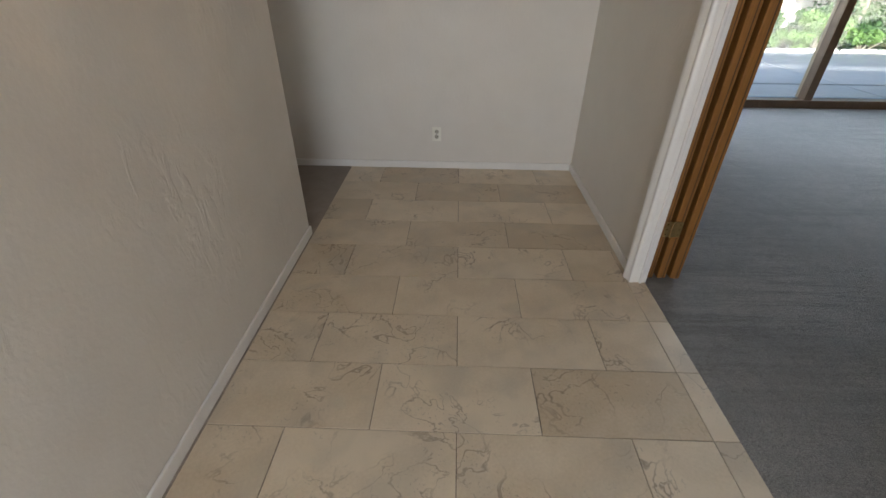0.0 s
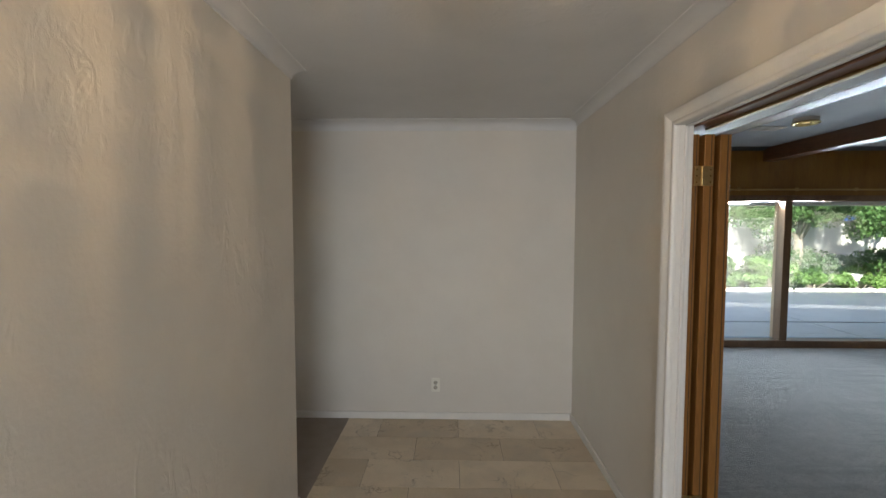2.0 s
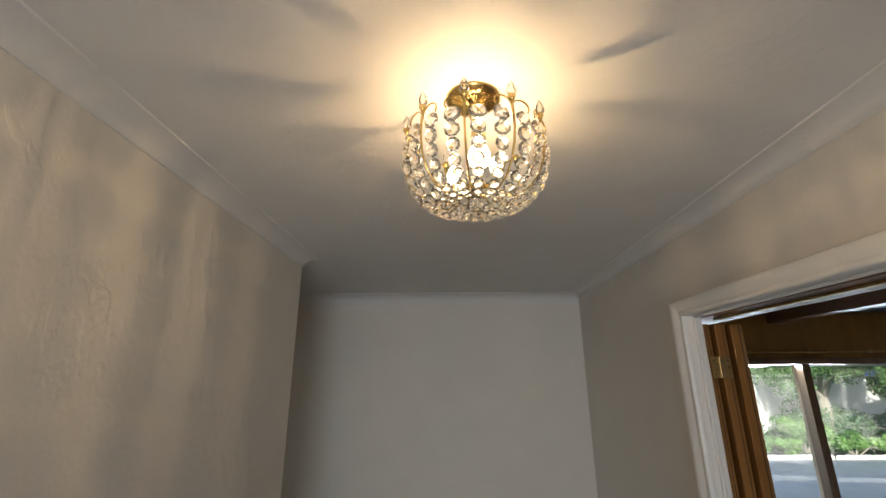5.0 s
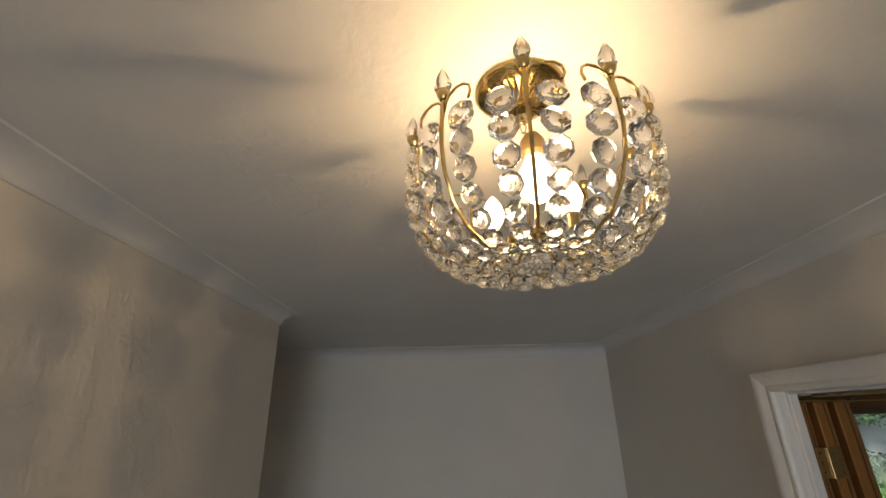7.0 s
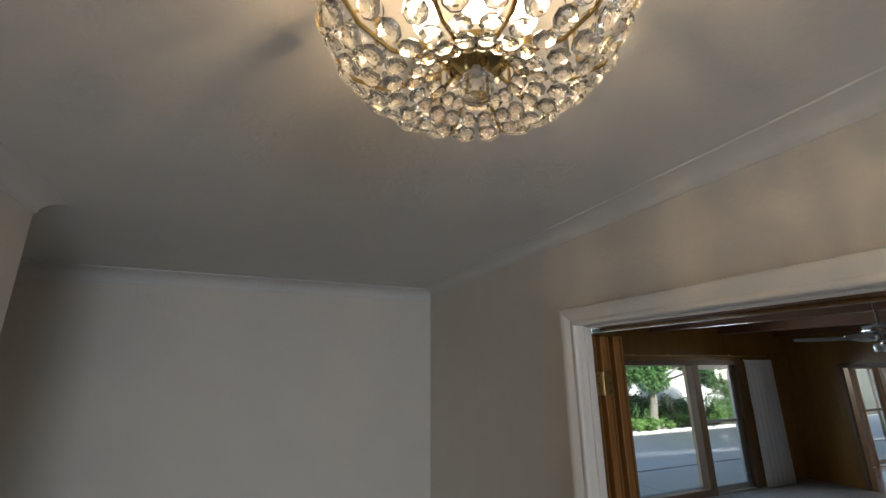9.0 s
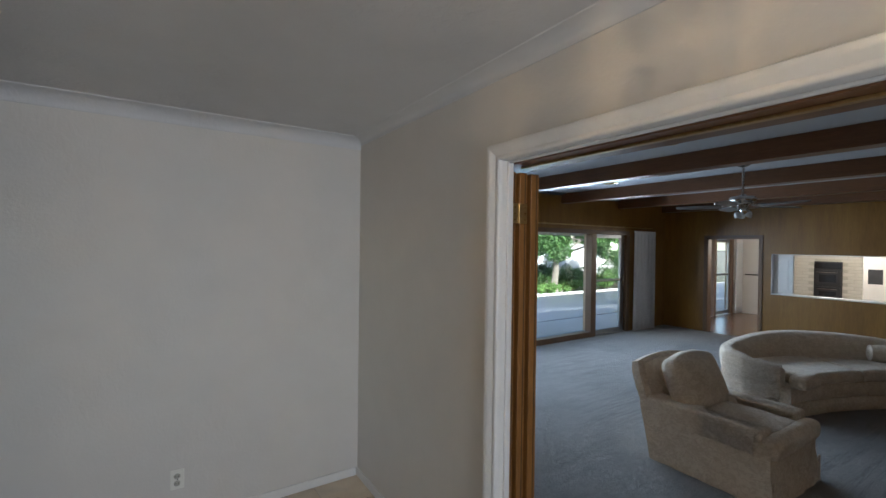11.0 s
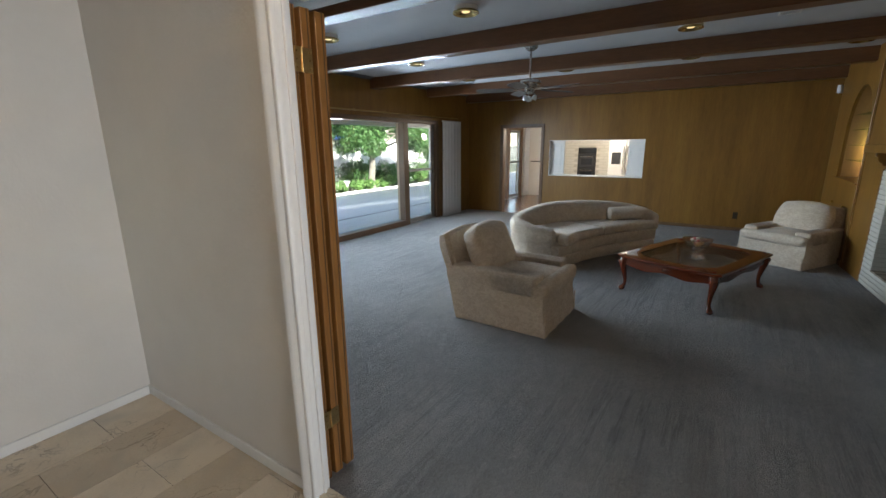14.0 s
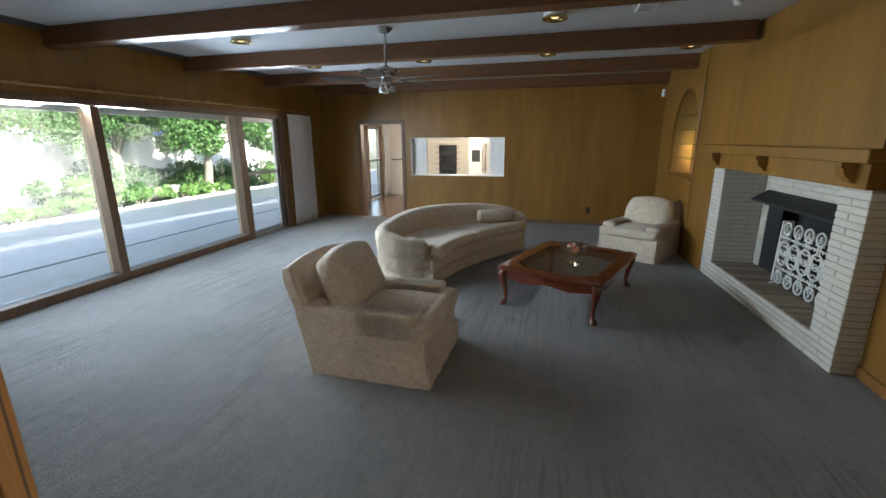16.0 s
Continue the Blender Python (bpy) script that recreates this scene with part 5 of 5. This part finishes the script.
# ---- doorway, serving hatch and the rooms behind ----
b = box(LE - 0.016, LE - 0.0005, DY0 - 0.055, DY0, 0.0, DZ + 0.055, 0.003)
box(LE - 0.016, LE - 0.0005, DY1, DY1 + 0.055, 0.0, DZ + 0.055, 0.003, b)
box(LE - 0.016, LE - 0.0005, DY0, DY1, DZ, DZ + 0.055, 0.003, b)
box(LE - 0.0005, LE + 0.15, DY0 - 0.001, DY0 + 0.016, 0.0, DZ, 0.002, b)
box(LE - 0.0005, LE + 0.15, DY1 - 0.016, DY1 + 0.001, 0.0, DZ, 0.002, b)
box(LE - 0.0005, LE + 0.15, DY0 + 0.016, DY1 - 0.016, DZ - 0.016, DZ + 0.001, 0.002, b)
structure("trim_far_doorway", b, WINWOOD, "brown wooden casing of the far doorway", "door casing")
b = box(LE - 0.008, LE + 0.145, PY0, PY1, PZ0 - 0.012, PZ0 + 0.012, 0.002)
box(LE - 0.002, LE + 0.145, PY0, PY1, PZ1 - 0.012, PZ1 + 0.001, 0.002, b)
box(LE - 0.002, LE + 0.145, PY0 - 0.001, PY0 + 0.012, PZ0 + 0.012, PZ1 - 0.012, 0.002, b)
box(LE - 0.002, LE + 0.145, PY1 - 0.012, PY1 + 0.001, PZ0 + 0.012, PZ1 - 0.012, 0.002, b)
structure("trim_hatch", b, TRIM, "white painted lining of the serving hatch", "hatch lining")


def shutter(y, rz, label):
    s = thing("hatch_shutter", label, "shutter", pose(LE + 0.10, y, PZ0 + 0.014, 0, 0, rz), "hatch shutters")
    w, h = 0.30, PZ1 - PZ0 - 0.03
    for a, c, d, e in ((0, 0.05, 0, h), (w - 0.05, w, 0, h), (0.05, w - 0.05, 0, 0.06), (0.05, w - 0.05, h - 0.06, h)):
        part("rail", box(-0.011, 0.011, a, c, d, e, 0.002), TRIM, s)
    part("panel", box(-0.005, 0.005, 0.05, w - 0.05, 0.06, h - 0.06), TRIM, s)
    part("raised_field", box(-0.010, 0.010, 0.075, w - 0.075, 0.085, h - 0.085, 0.004), TRIM, s)
    return s


shutter(PY1 - 0.013, 172, "white panelled shutter at the serving hatch")
shutter(PY0 + 0.013, -12, "white panelled shutter at the serving hatch, ajar")

KX, KN, KS = 12.70, 5.12, -1.2
structure("floor_kitchen", box(LE + 0.001, KX, KS, KN, -0.12, -0.002), OAK, "polished oak board floor", "floor")
structure("ceiling_kitchen", box(LE + 0.14, KX + 0.14, KS - 0.14, KN + 0.2, 2.45, 2.57), CEIL_WHITE, "white kitchen ceiling", "ceiling")
structure("wall_kitchen_east", box(KX, KX + 0.14, KS, KN + 0.2, 0, 2.45), TRIM, "white painted kitchen wall", "wall")
structure("wall_kitchen_south", box(LE + 0.14, KX + 0.14, KS - 0.14, KS, 0, 2.45), TRIM, "white painted kitchen wall", "wall")
b = box(LE + 0.14, 10.55, KN, KN + 0.14, 0, 2.45)
box(12.30, KX, KN, KN + 0.14, 0, 2.45, 0, b)
box(10.55, 12.30, KN, KN + 0.14, 2.0, 2.45, 0, b)
structure("wall_kitchen_north", b, TRIM, "white painted wall with a sliding door", "wall")
d = tagged(thing("door_2", "grey sliding glass door in a wooden frame", "door"), "", "", "", "structure")
for a, c in ((10.55, 10.62), (11.30, 11.40), (12.22, 12.30)):
    part("frame", box(a, c, KN - 0.03, KN + 0.14, 0.0, 2.0, 0.004), WINWOOD, d)
part("frame", box(10.62, 12.22, KN - 0.03, KN + 0.14, 1.92, 2.0, 0.004), WINWOOD, d)
for a, c in ((11.41, 11.46), (12.16, 12.21)):
    part("stile", box(a, c, KN + 0.03, KN + 0.07, 0.02, 1.91, 0.003), ALU, d)
for a, c in ((0.02, 0.10), (1.0, 1.05), (1.84, 1.91)):
    part("rail", box(11.461, 12.159, KN + 0.03, KN + 0.07, a, c, 0.003), ALU, d)
for a, c in ((10.63, 11.29), (11.462, 12.158)):
    pane = part("pane", box(a, c, KN + 0.045, KN + 0.051, 0.02, 1.91), PANE, d, "clear glass")
    pane.visible_shadow = False
curtain("curtain", "cream curtain hanging beside the far sliding door", 12.28, 12.62, KN - 0.10, 0.012, 2.02, CURTAIN, 4, 0.03, 8)
hb = thing("door_bar", "dark horizontal pull bar on the white wall", "handle", pose(KX, 4.72, 1.02))
part("bar", tube([(-0.05, -0.24, 0), (-0.05, 0.24, 0)], 0.012, 8), BLACK, hb, "", True)
for y in (-0.2, 0.2):
    part("bracket", tube([(-0.05, y, 0), (-0.0005, y, 0)], 0.009, 8), BLACK, hb, "", True)

# white brick wall of the kitchen
bw = thing("kitchen_brick_wall", "white-painted brick wall behind the ovens", "wall", None, "", "structure")
part("backing", box(KX - 0.05, KX - 0.0005, 0.9, 4.0, 0.0, 2.449), MORTAR, bw)
kb = None
for i in range(26):
    z, y = 0.35 + i * 0.075, 1.0 + (0.115 if i % 2 else 0.0)
    while y < 3.9:
        if not (3.02 < y + 0.11 < 3.58 and z < 1.45):
            if kb is None:
                kb = part("brick", box(-0.008, 0.0, 0, 0.222, 0, 0.066, 0.002), WHITE_BRICK, bw)
                ob = kb
            else:
                ob = new("brick", kb.data)
                ob.parent = bw
            ob.location = (KX - 0.05, y, z)
        y += 0.23
ov = thing("double_oven", "black built-in double oven with glass doors", "oven", pose(KX - 0.06, 3.285, 0.42))
part("case", box(-0.02, 0.01, -0.25, 0.25, 0.0, 1.0, 0.004), BLACK, ov)
for z0, z1 in ((0.05, 0.42), (0.46, 0.80)):
    dr = part("oven_door", box(-0.045, -0.021, -0.235, 0.235, z0, z1, 0.005), BLACK, ov)
    part("handle", tube([(-0.075, -0.18, z1 - 0.05), (-0.075, 0.18, z1 - 0.05)], 0.009, 8), NICKEL, dr, "steel bar handle", True)
    part("glass_window", box(-0.048, -0.0455, -0.15, 0.15, z0 + 0.07, z1 - 0.10), OVENGLASS, dr, "dark oven glass")
part("control_panel", box(-0.04, -0.021, -0.235, 0.235, 0.84, 0.97, 0.004), OVENGLASS, ov)
fr = thing("refrigerator", "white refrigerator with a curved chrome handle", "refrigerator", pose(KX - 0.06, 2.14, 0))
part("body", box(-0.62, 0.0, -0.42, 0.42, 0.01, 1.80, 0.012), TRIM, fr)
for y0, y1, hy in ((-0.418, -0.005, -0.04), (0.005, 0.418, 0.05)):
    dr = part("fridge_door", box(-0.68, -0.625, y0, y1, 0.06, 1.79, 0.012), TRIM, fr)
    part("handle", tube([(-0.685, hy, 0.75), (-0.735, hy, 0.85), (-0.745, hy, 1.1), (-0.735, hy, 1.35), (-0.685, hy, 1.45)], 0.012, 8), NICKEL, dr, "curved chrome handle", True)
part("dispenser", box(-0.684, -0.6805, 0.12, 0.34, 1.0, 1.30, 0.002), BLACK, fr, "black ice dispenser")
kl = thing("kitchen_chandelier", "ornate cream and gilt kitchen ceiling light", "chandelier", pose(10.9, 2.72, 2.45))
part("rose", lathe([(0, -0.001), (0.06, -0.001), (0.05, -0.03), (0, -0.04)], 16), BRASS, kl, "", True)
part("stem", tube([(0, 0, -0.03), (0, 0, -0.55)], 0.01, 8), BRASS, kl, "", True)
for k in range(6):
    a = k * math.pi / 3
    c, s = math.cos(a), math.sin(a)
    arm = part("arm", tube([(0.02 * c, 0.02 * s, -0.54), (0.12 * c, 0.12 * s, -0.60), (0.22 * c, 0.22 * s, -0.57), (0.27 * c, 0.27 * s, -0.50)], 0.011, 8), IRON, kl, "cream scrolled arm", True)
    part("shade", lathe([(0.02, 0.0), (0.045, 0.03), (0.05, 0.07), (0.03, 0.10), (0, 0.10)], 14, None, pose(0.27 * c, 0.27 * s, -0.50)), KITCHENGLOW, arm, "glowing glass shade", True)
lamp = new("kitchen_light", bpy.data.lights.new("kitchen_light", "POINT"))
lamp.data.energy, lamp.data.color, lamp.data.shadow_soft_size = 27.0, (1.0, 0.90, 0.75), 0.15
lamp.location = (10.9, 2.72, 1.75)

# ---- outdoors ----
GZ = -0.12
structure("ground", box(-400, 400, -400, 400, GZ - 1.2, GZ - 0.06), SOIL, "garden ground", "ground")
pav = thing("pavement", "pale concrete patio slabs with dark joints", "patio", None, "", "structure")
part("bed", box(-14, 26, 5.30, 10.9, GZ - 0.055, GZ - 0.012), JOINT, pav)
for x0, x1 in ((-14, 0.5), (0.52, 6.5), (6.52, 12.5), (12.52, 26)):
    for y0, y1 in ((5.30, 7.15), (7.23, 10.9)):
        part("slab", box(x0, x1, y0, y1, GZ - 0.05, GZ, 0.004), CONCRETE, pav)
b = box(-14, 26, 5.30, 6.35, 2.17, 2.25)
box(-14, 26, 6.25, 6.35, 1.93, 2.169, 0.004, b)
structure("roof_eave", b, TRIM, "white painted eave over the patio", "eave")
roofb = bmesh.new()
v = [roofb.verts.new(p) for p in ((-14, 6.5, 2.26), (26, 6.5, 2.26), (26, -5, 5.0), (-14, -5, 5.0), (-14, -5, 2.26 + 0.5), (26, -5, 2.26 + 0.5))]
roofb.faces.new((v[0], v[1], v[2], v[3]))
bmesh.ops.solidify(roofb, geom=roofb.faces[:], thickness=0.1)
structure("roof", roofb, ROOFING, "grey shingle roof of the house", "roof")
structure("wall_outer", box(13.0, 26, 5.0, 5.28, -0.2, 2.25), STUCCO, "white outer wall of the house", "wall")
structure("wall_outer_west", box(-14, 1.1, 5.14, 5.28, -0.2, 2.25), STUCCO, "white outer wall of the house", "wall")

gw = thing("garden_wall", "white rendered garden wall in the sun", "garden wall")
part("wall", box(-20, 30, 14.2, 14.4, GZ - 0.2, 1.75), STUCCO, gw)
part("coping", box(-20, 30, 14.15, 14.45, 1.75, 1.82, 0.01), STUCCO, gw)


def leafage(centres, size, count, seed, flat=0.6):
    """Many small folded leaves in uneven clumps, as one mesh; centres: x, y, z, radius."""
    r = np.random.default_rng(seed)
    c = np.array(centres, float)
    w = c[:, 3] ** 2
    pick = r.choice(len(c), count, p=w / w.sum())
    d = r.normal(size=(count, 3))
    d /= np.linalg.norm(d, axis=1)[:, None]
    rad = c[pick, 3] * (0.45 + 0.6 * r.random(count) ** 0.6)
    pos = c[pick, :3] + d * rad[:, None] * np.array([1, 1, 0.85])
    up = d * flat + r.normal(size=(count, 3)) * 0.6 + np.array([0, 0, 0.5])
    up /= np.linalg.norm(up, axis=1)[:, None]
    side = np.cross(up, r.normal(size=(count, 3)))
    side /= np.linalg.norm(side, axis=1)[:, None]
    fwd = np.cross(up, side)
    s = size * (0.6 + 0.8 * r.random(count))[:, None]
    tip, mid1, mid2, tail = pos + fwd * s, pos + side * s * 0.45 + up * s * 0.12, pos - side * s * 0.45 + up * s * 0.12, pos - fwd * s * 0.7
    verts = np.stack([tail, mid1, tip, mid2], 1).reshape(-1, 3)
    base = np.arange(count) * 4
    faces = np.concatenate([np.stack([base, base + 1, base + 2], 1), np.stack([base, base + 2, base + 3], 1)])
    me = bpy.data.meshes.new("leaves")
    me.from_pydata(verts.tolist(), [], faces.tolist())
    return me


def shrub(x, y, h, w, label, mat, seed, count=1500, leaf=0.07):
    rnd = random.Random(seed)
    s = thing("shrub", label, "shrub", pose(x, y, GZ - 0.06), "garden shrubs")
    cl = [(rnd.uniform(-w, w) * 0.6, rnd.uniform(-w, w) * 0.45, h * rnd.uniform(0.3, 0.75), h * rnd.uniform(0.22, 0.38)) for _ in range(9)]
    me = leafage(cl, leaf, count, seed)
    me.materials.append(mat)
    lv = new("foliage", me)
    lv.parent = s
    st = bmesh.new()
    for cx, cy, cz, r in cl:
        tube([(cx * 0.2, cy * 0.2, 0.0), (cx * 0.6, cy * 0.6, cz * 0.5), (cx, cy, cz)], [0.02, 0.014, 0.006], 5, st)
    part("stems", st, BARK, s)
    return s


k = 0
for x, y, h, w, m in ((8.7, 11.9, 0.45, 0.8, LEAF_PALE), (9.5, 12.2, 0.85, 0.8, LEAF_PALE), (10.3, 11.7, 0.50, 0.9, LEAF_PALE), (10.3, 12.7, 1.0, 0.9, LEAF), (11.5, 13.1, 1.15, 0.9, LEAF), (11.7, 11.7, 0.45, 0.9, LEAF_PALE), (12.7, 13.3, 0.9, 0.8, LEAF),
                    (13.0, 11.7, 0.50, 0.9, LEAF_PALE), (14.2, 12.0, 0.55, 0.9, LEAF_PALE), (15.4, 12.2, 1.0, 0.9, LEAF), (16.6, 12.0, 0.9, 1.0, LEAF_PALE), (18.2, 12.4, 1.3, 1.2, LEAF), (7.4, 11.8, 0.35, 0.9, LEAF_PALE), (6.0, 11.9, 0.35, 0.9, LEAF),
                    (13.6, 13.2, 1.2, 0.8, LEAF), (19.8, 12.6, 1.5, 1.2, LEAF), (10.9, 13.5, 1.35, 0.9, LEAF), (14.4, 13.4, 1.2, 0.9, LEAF), (15.6, 13.3, 1.1, 0.9, LEAF), (9.2, 13.3, 0.9, 0.8, LEAF)):
    k += 1
    shrub(x, y, h, w, "dense green garden shrub by the wall" if m is LEAF else "low pale-green shrub edging the patio", m, 20 + k, 1700, 0.065)
ed = thing("bed_edging", "row of pale rough edging stones", "edging")
rnd, es = random.Random(4), None
for i in range(70):
    x = 5 + i * 0.22
    if es is None:
        es = part("stone", box(-0.10, 0.10, -0.07, 0.07, -0.05, 0.09, 0.03), STUCCO, ed)
        ob = es
    else:
        ob = new("stone", es.data)
        ob.parent = ed
    ob.matrix_local = pose(x, 11.05 + rnd.uniform(-0.05, 0.05), GZ - 0.03, rnd.uniform(-8, 8), rnd.uniform(-8, 8), rnd.uniform(-25, 25))


def tree(x, y, h, spread, seed, label, leaves, lean=0.0, forks=0.42, low=0.52):
    rnd = random.Random(seed)
    t = thing("tree", label, "tree", pose(x, y, GZ - 0.08))
    tr = bmesh.new()
    fork = (lean * 0.4, 0, h * forks)
    tube([(0, 0, 0), (lean * 0.12, 0.02, h * forks * 0.36), (lean * 0.25, -0.02, h * forks * 0.7), fork], [0.20, 0.15, 0.13, 0.12], 10, tr)
    crotch = Vector(fork) + Vector((0.12 + lean * 0.2, 0.05, h * 0.17))
    tube([fork, crotch], [0.115, 0.08], 9, tr)
    cl = []
    for k in range(12):
        a = 2 * math.pi * k / 12 + rnd.uniform(-0.3, 0.3)
        r = spread * rnd.uniform(0.45, 1.0)
        end = Vector((fork[0] + r * math.cos(a), r * 0.8 * math.sin(a), h * rnd.uniform(low, 0.92)))
        root = crotch if k % 2 else Vector(fork)
        mid = root.lerp(end, 0.5) + Vector((rnd.uniform(-0.3, 0.3), rnd.uniform(-0.3, 0.3), rnd.uniform(0.1, 0.45)))
        tube([root, root.lerp(mid, 0.5) + Vector((0, 0, 0.14)), mid, end], [0.075 if k % 3 == 0 else 0.045, 0.045, 0.03, 0.012], 7, tr)
        cl += [(*end, rnd.uniform(0.5, 0.85)), (*mid.lerp(end, 0.6), rnd.uniform(0.45, 0.7))]
        for q in range(2):
            e2 = end + Vector((rnd.uniform(-0.6, 0.6), rnd.uniform(-0.5, 0.5), rnd.uniform(-0.65, 0.4)))
            tube([mid, e2], [0.03, 0.01], 5, tr)
            cl.append((*e2, rnd.uniform(0.35, 0.6)))
    part("trunk", tr, BARK, t, "forked grey trunk and limbs", True)
    me = leafage(cl, 0.062, leaves, seed)
    me.materials.append(LEAF)
    cr = new("crown", me)
    cr.parent = t
    return t


tree(13.1, 11.9, 4.4, 3.4, 31, "spreading garden tree with a forked grey trunk", 56000, 0.3, 0.27, 0.44)
tree(11.0, 15.6, 4.3, 2.2, 36, "leafy tree standing behind the garden wall", 14000)
tree(10.9, 13.0, 3.6, 1.7, 32, "leafy young tree in front of the garden wall", 22000, 0.0, 0.36, 0.62)
tree(14.6, 16.0, 4.6, 2.4, 41, "leafy tree standing behind the garden wall", 12000)
tree(17.6, 15.4, 4.4, 2.3, 33, "leafy tree standing behind the garden wall", 8000)
tree(20.5, 13.4, 4.2, 2.2, 34, "leafy tree at the patio's end", 7000)
b = bmesh.new()
grid = [[b.verts.new((11.6 + 0.2 * i, 13.98 + 0.17 * k, 1.83 + 0.05 * math.sin(i * 1.3 + k) + 0.16 * (1 - abs(k - 1.5) / 1.5))) for k in range(4)] for i in range(13)]
for p, q in zip(grid, grid[1:]):
    for k in range(3):
        b.faces.new((p[k], q[k], q[k + 1], p[k + 1]))
bmesh.ops.solidify(b, geom=b.faces[:], thickness=0.01)
tagged(part("tarpaulin", b, TARP, None, "", True), "blue tarpaulin laid over the garden wall", "tarpaulin")

pot = thing("flower_pot", "white glazed flower pot among the shrubs", "pot", pose(12.05, 12.3, GZ - 0.06) @ Matrix.Scale(0.8, 4))
part("pot_body", lathe([(0, 0), (0.14, 0), (0.19, 0.2), (0.24, 0.42), (0.26, 0.43), (0.26, 0.47), (0.22, 0.47), (0.2, 0.4), (0, 0.38)], 20), STUCCO, pot, "", True)

nb = thing("neighbour_house", "pale neighbouring house with a grey roof", "house", pose(3.0, 24.0, GZ))
part("wall", box(-6, 6, 0, 7, 0, 2.6), STUCCO, nb)
rf = prism([(-6.5, 2.6), (6.5, 2.6), (0, 5.4)], 8.0, None, pose(0, -0.5, 0))
part("roof", rf, STUCCO, nb, "sunlit pale roof")
for x in (-3, 3):
    wn2 = part("window", box(x - 0.6, x + 0.6, -0.03, 0.02, 1.0, 2.1, 0.01), TRIM, nb)
    part("pane", box(x - 0.5, x + 0.5, -0.036, -0.031, 1.1, 2.0), OVENGLASS, wn2)
sd = thing("garden_shed", "beige clapboard outbuilding with a dark roof", "shed", pose(23.5, 13.0, GZ - 0.06))
part("wall", box(-2.5, 2.5, 0, 4, 0, 2.3), SIDING, sd)
for i in range(14):
    part("board", box(-2.52, 2.52, -0.03, -0.001, 0.05 + i * 0.16, 0.195 + i * 0.16, 0.004), SIDING, sd)
part("roof", prism([(-3, 2.3), (3, 2.3), (0, 3.3)], 4.6, None, pose(0, -0.4, 0)), ROOFING, sd)

# ---- hall floor tiles ----
rnd, tiles = random.Random(11), {}
hall_floor = bpy.data.objects["floor_hall"]


def tile(x0, x1, y0, y1):
    key = (round(x1 - x0, 3), round(y1 - y0, 3))
    if key not in tiles:
        w, d = x1 - x0 - 0.003, y1 - y0 - 0.003
        tiles[key] = part("tile", box(-w / 2, w / 2, -d / 2, d / 2, -0.012, 0.0, 0.0012), STONE).data
        ob = bpy.data.objects["tile"] if len(tiles) == 1 else [o for o in scene.objects if o.data is tiles[key]][0]
    else:
        ob = new("tile", tiles[key])
    ob.parent = hall_floor
    ob.matrix_local = pose((x0 + x1) / 2, (y0 + y1) / 2, 0.0002 + rnd.uniform(-0.0004, 0.0004), 0, 0, rnd.choice((0, 180)))


TX0, TX1, row, half = -0.7905, 1.135, 0.311, 0.622
for i in range(-13, 8):
    y0, y1 = 0.72 + row * i, min(0.72 + row * (i + 1), HE - 0.001)
    xs = sorted(s + half * k for s in ((0.13,) if i % 2 == 0 else (-0.185,)) for k in range(-4, 5))
    right = HR - 0.03 if y0 < 1.345 else HR - 0.001
    edges = [TX0] + [x for x in xs if TX0 + 0.03 < x < right - 0.03] + [right]
    for a, c in zip(edges, edges[1:]):
        tile(a, c, y0, y1)
    if y0 < 1.345:
        tile(right, TX1, y0, min(y1, 1.345))
        if y1 > 1.345:
            tile(right, HR - 0.001, 1.345, y1)
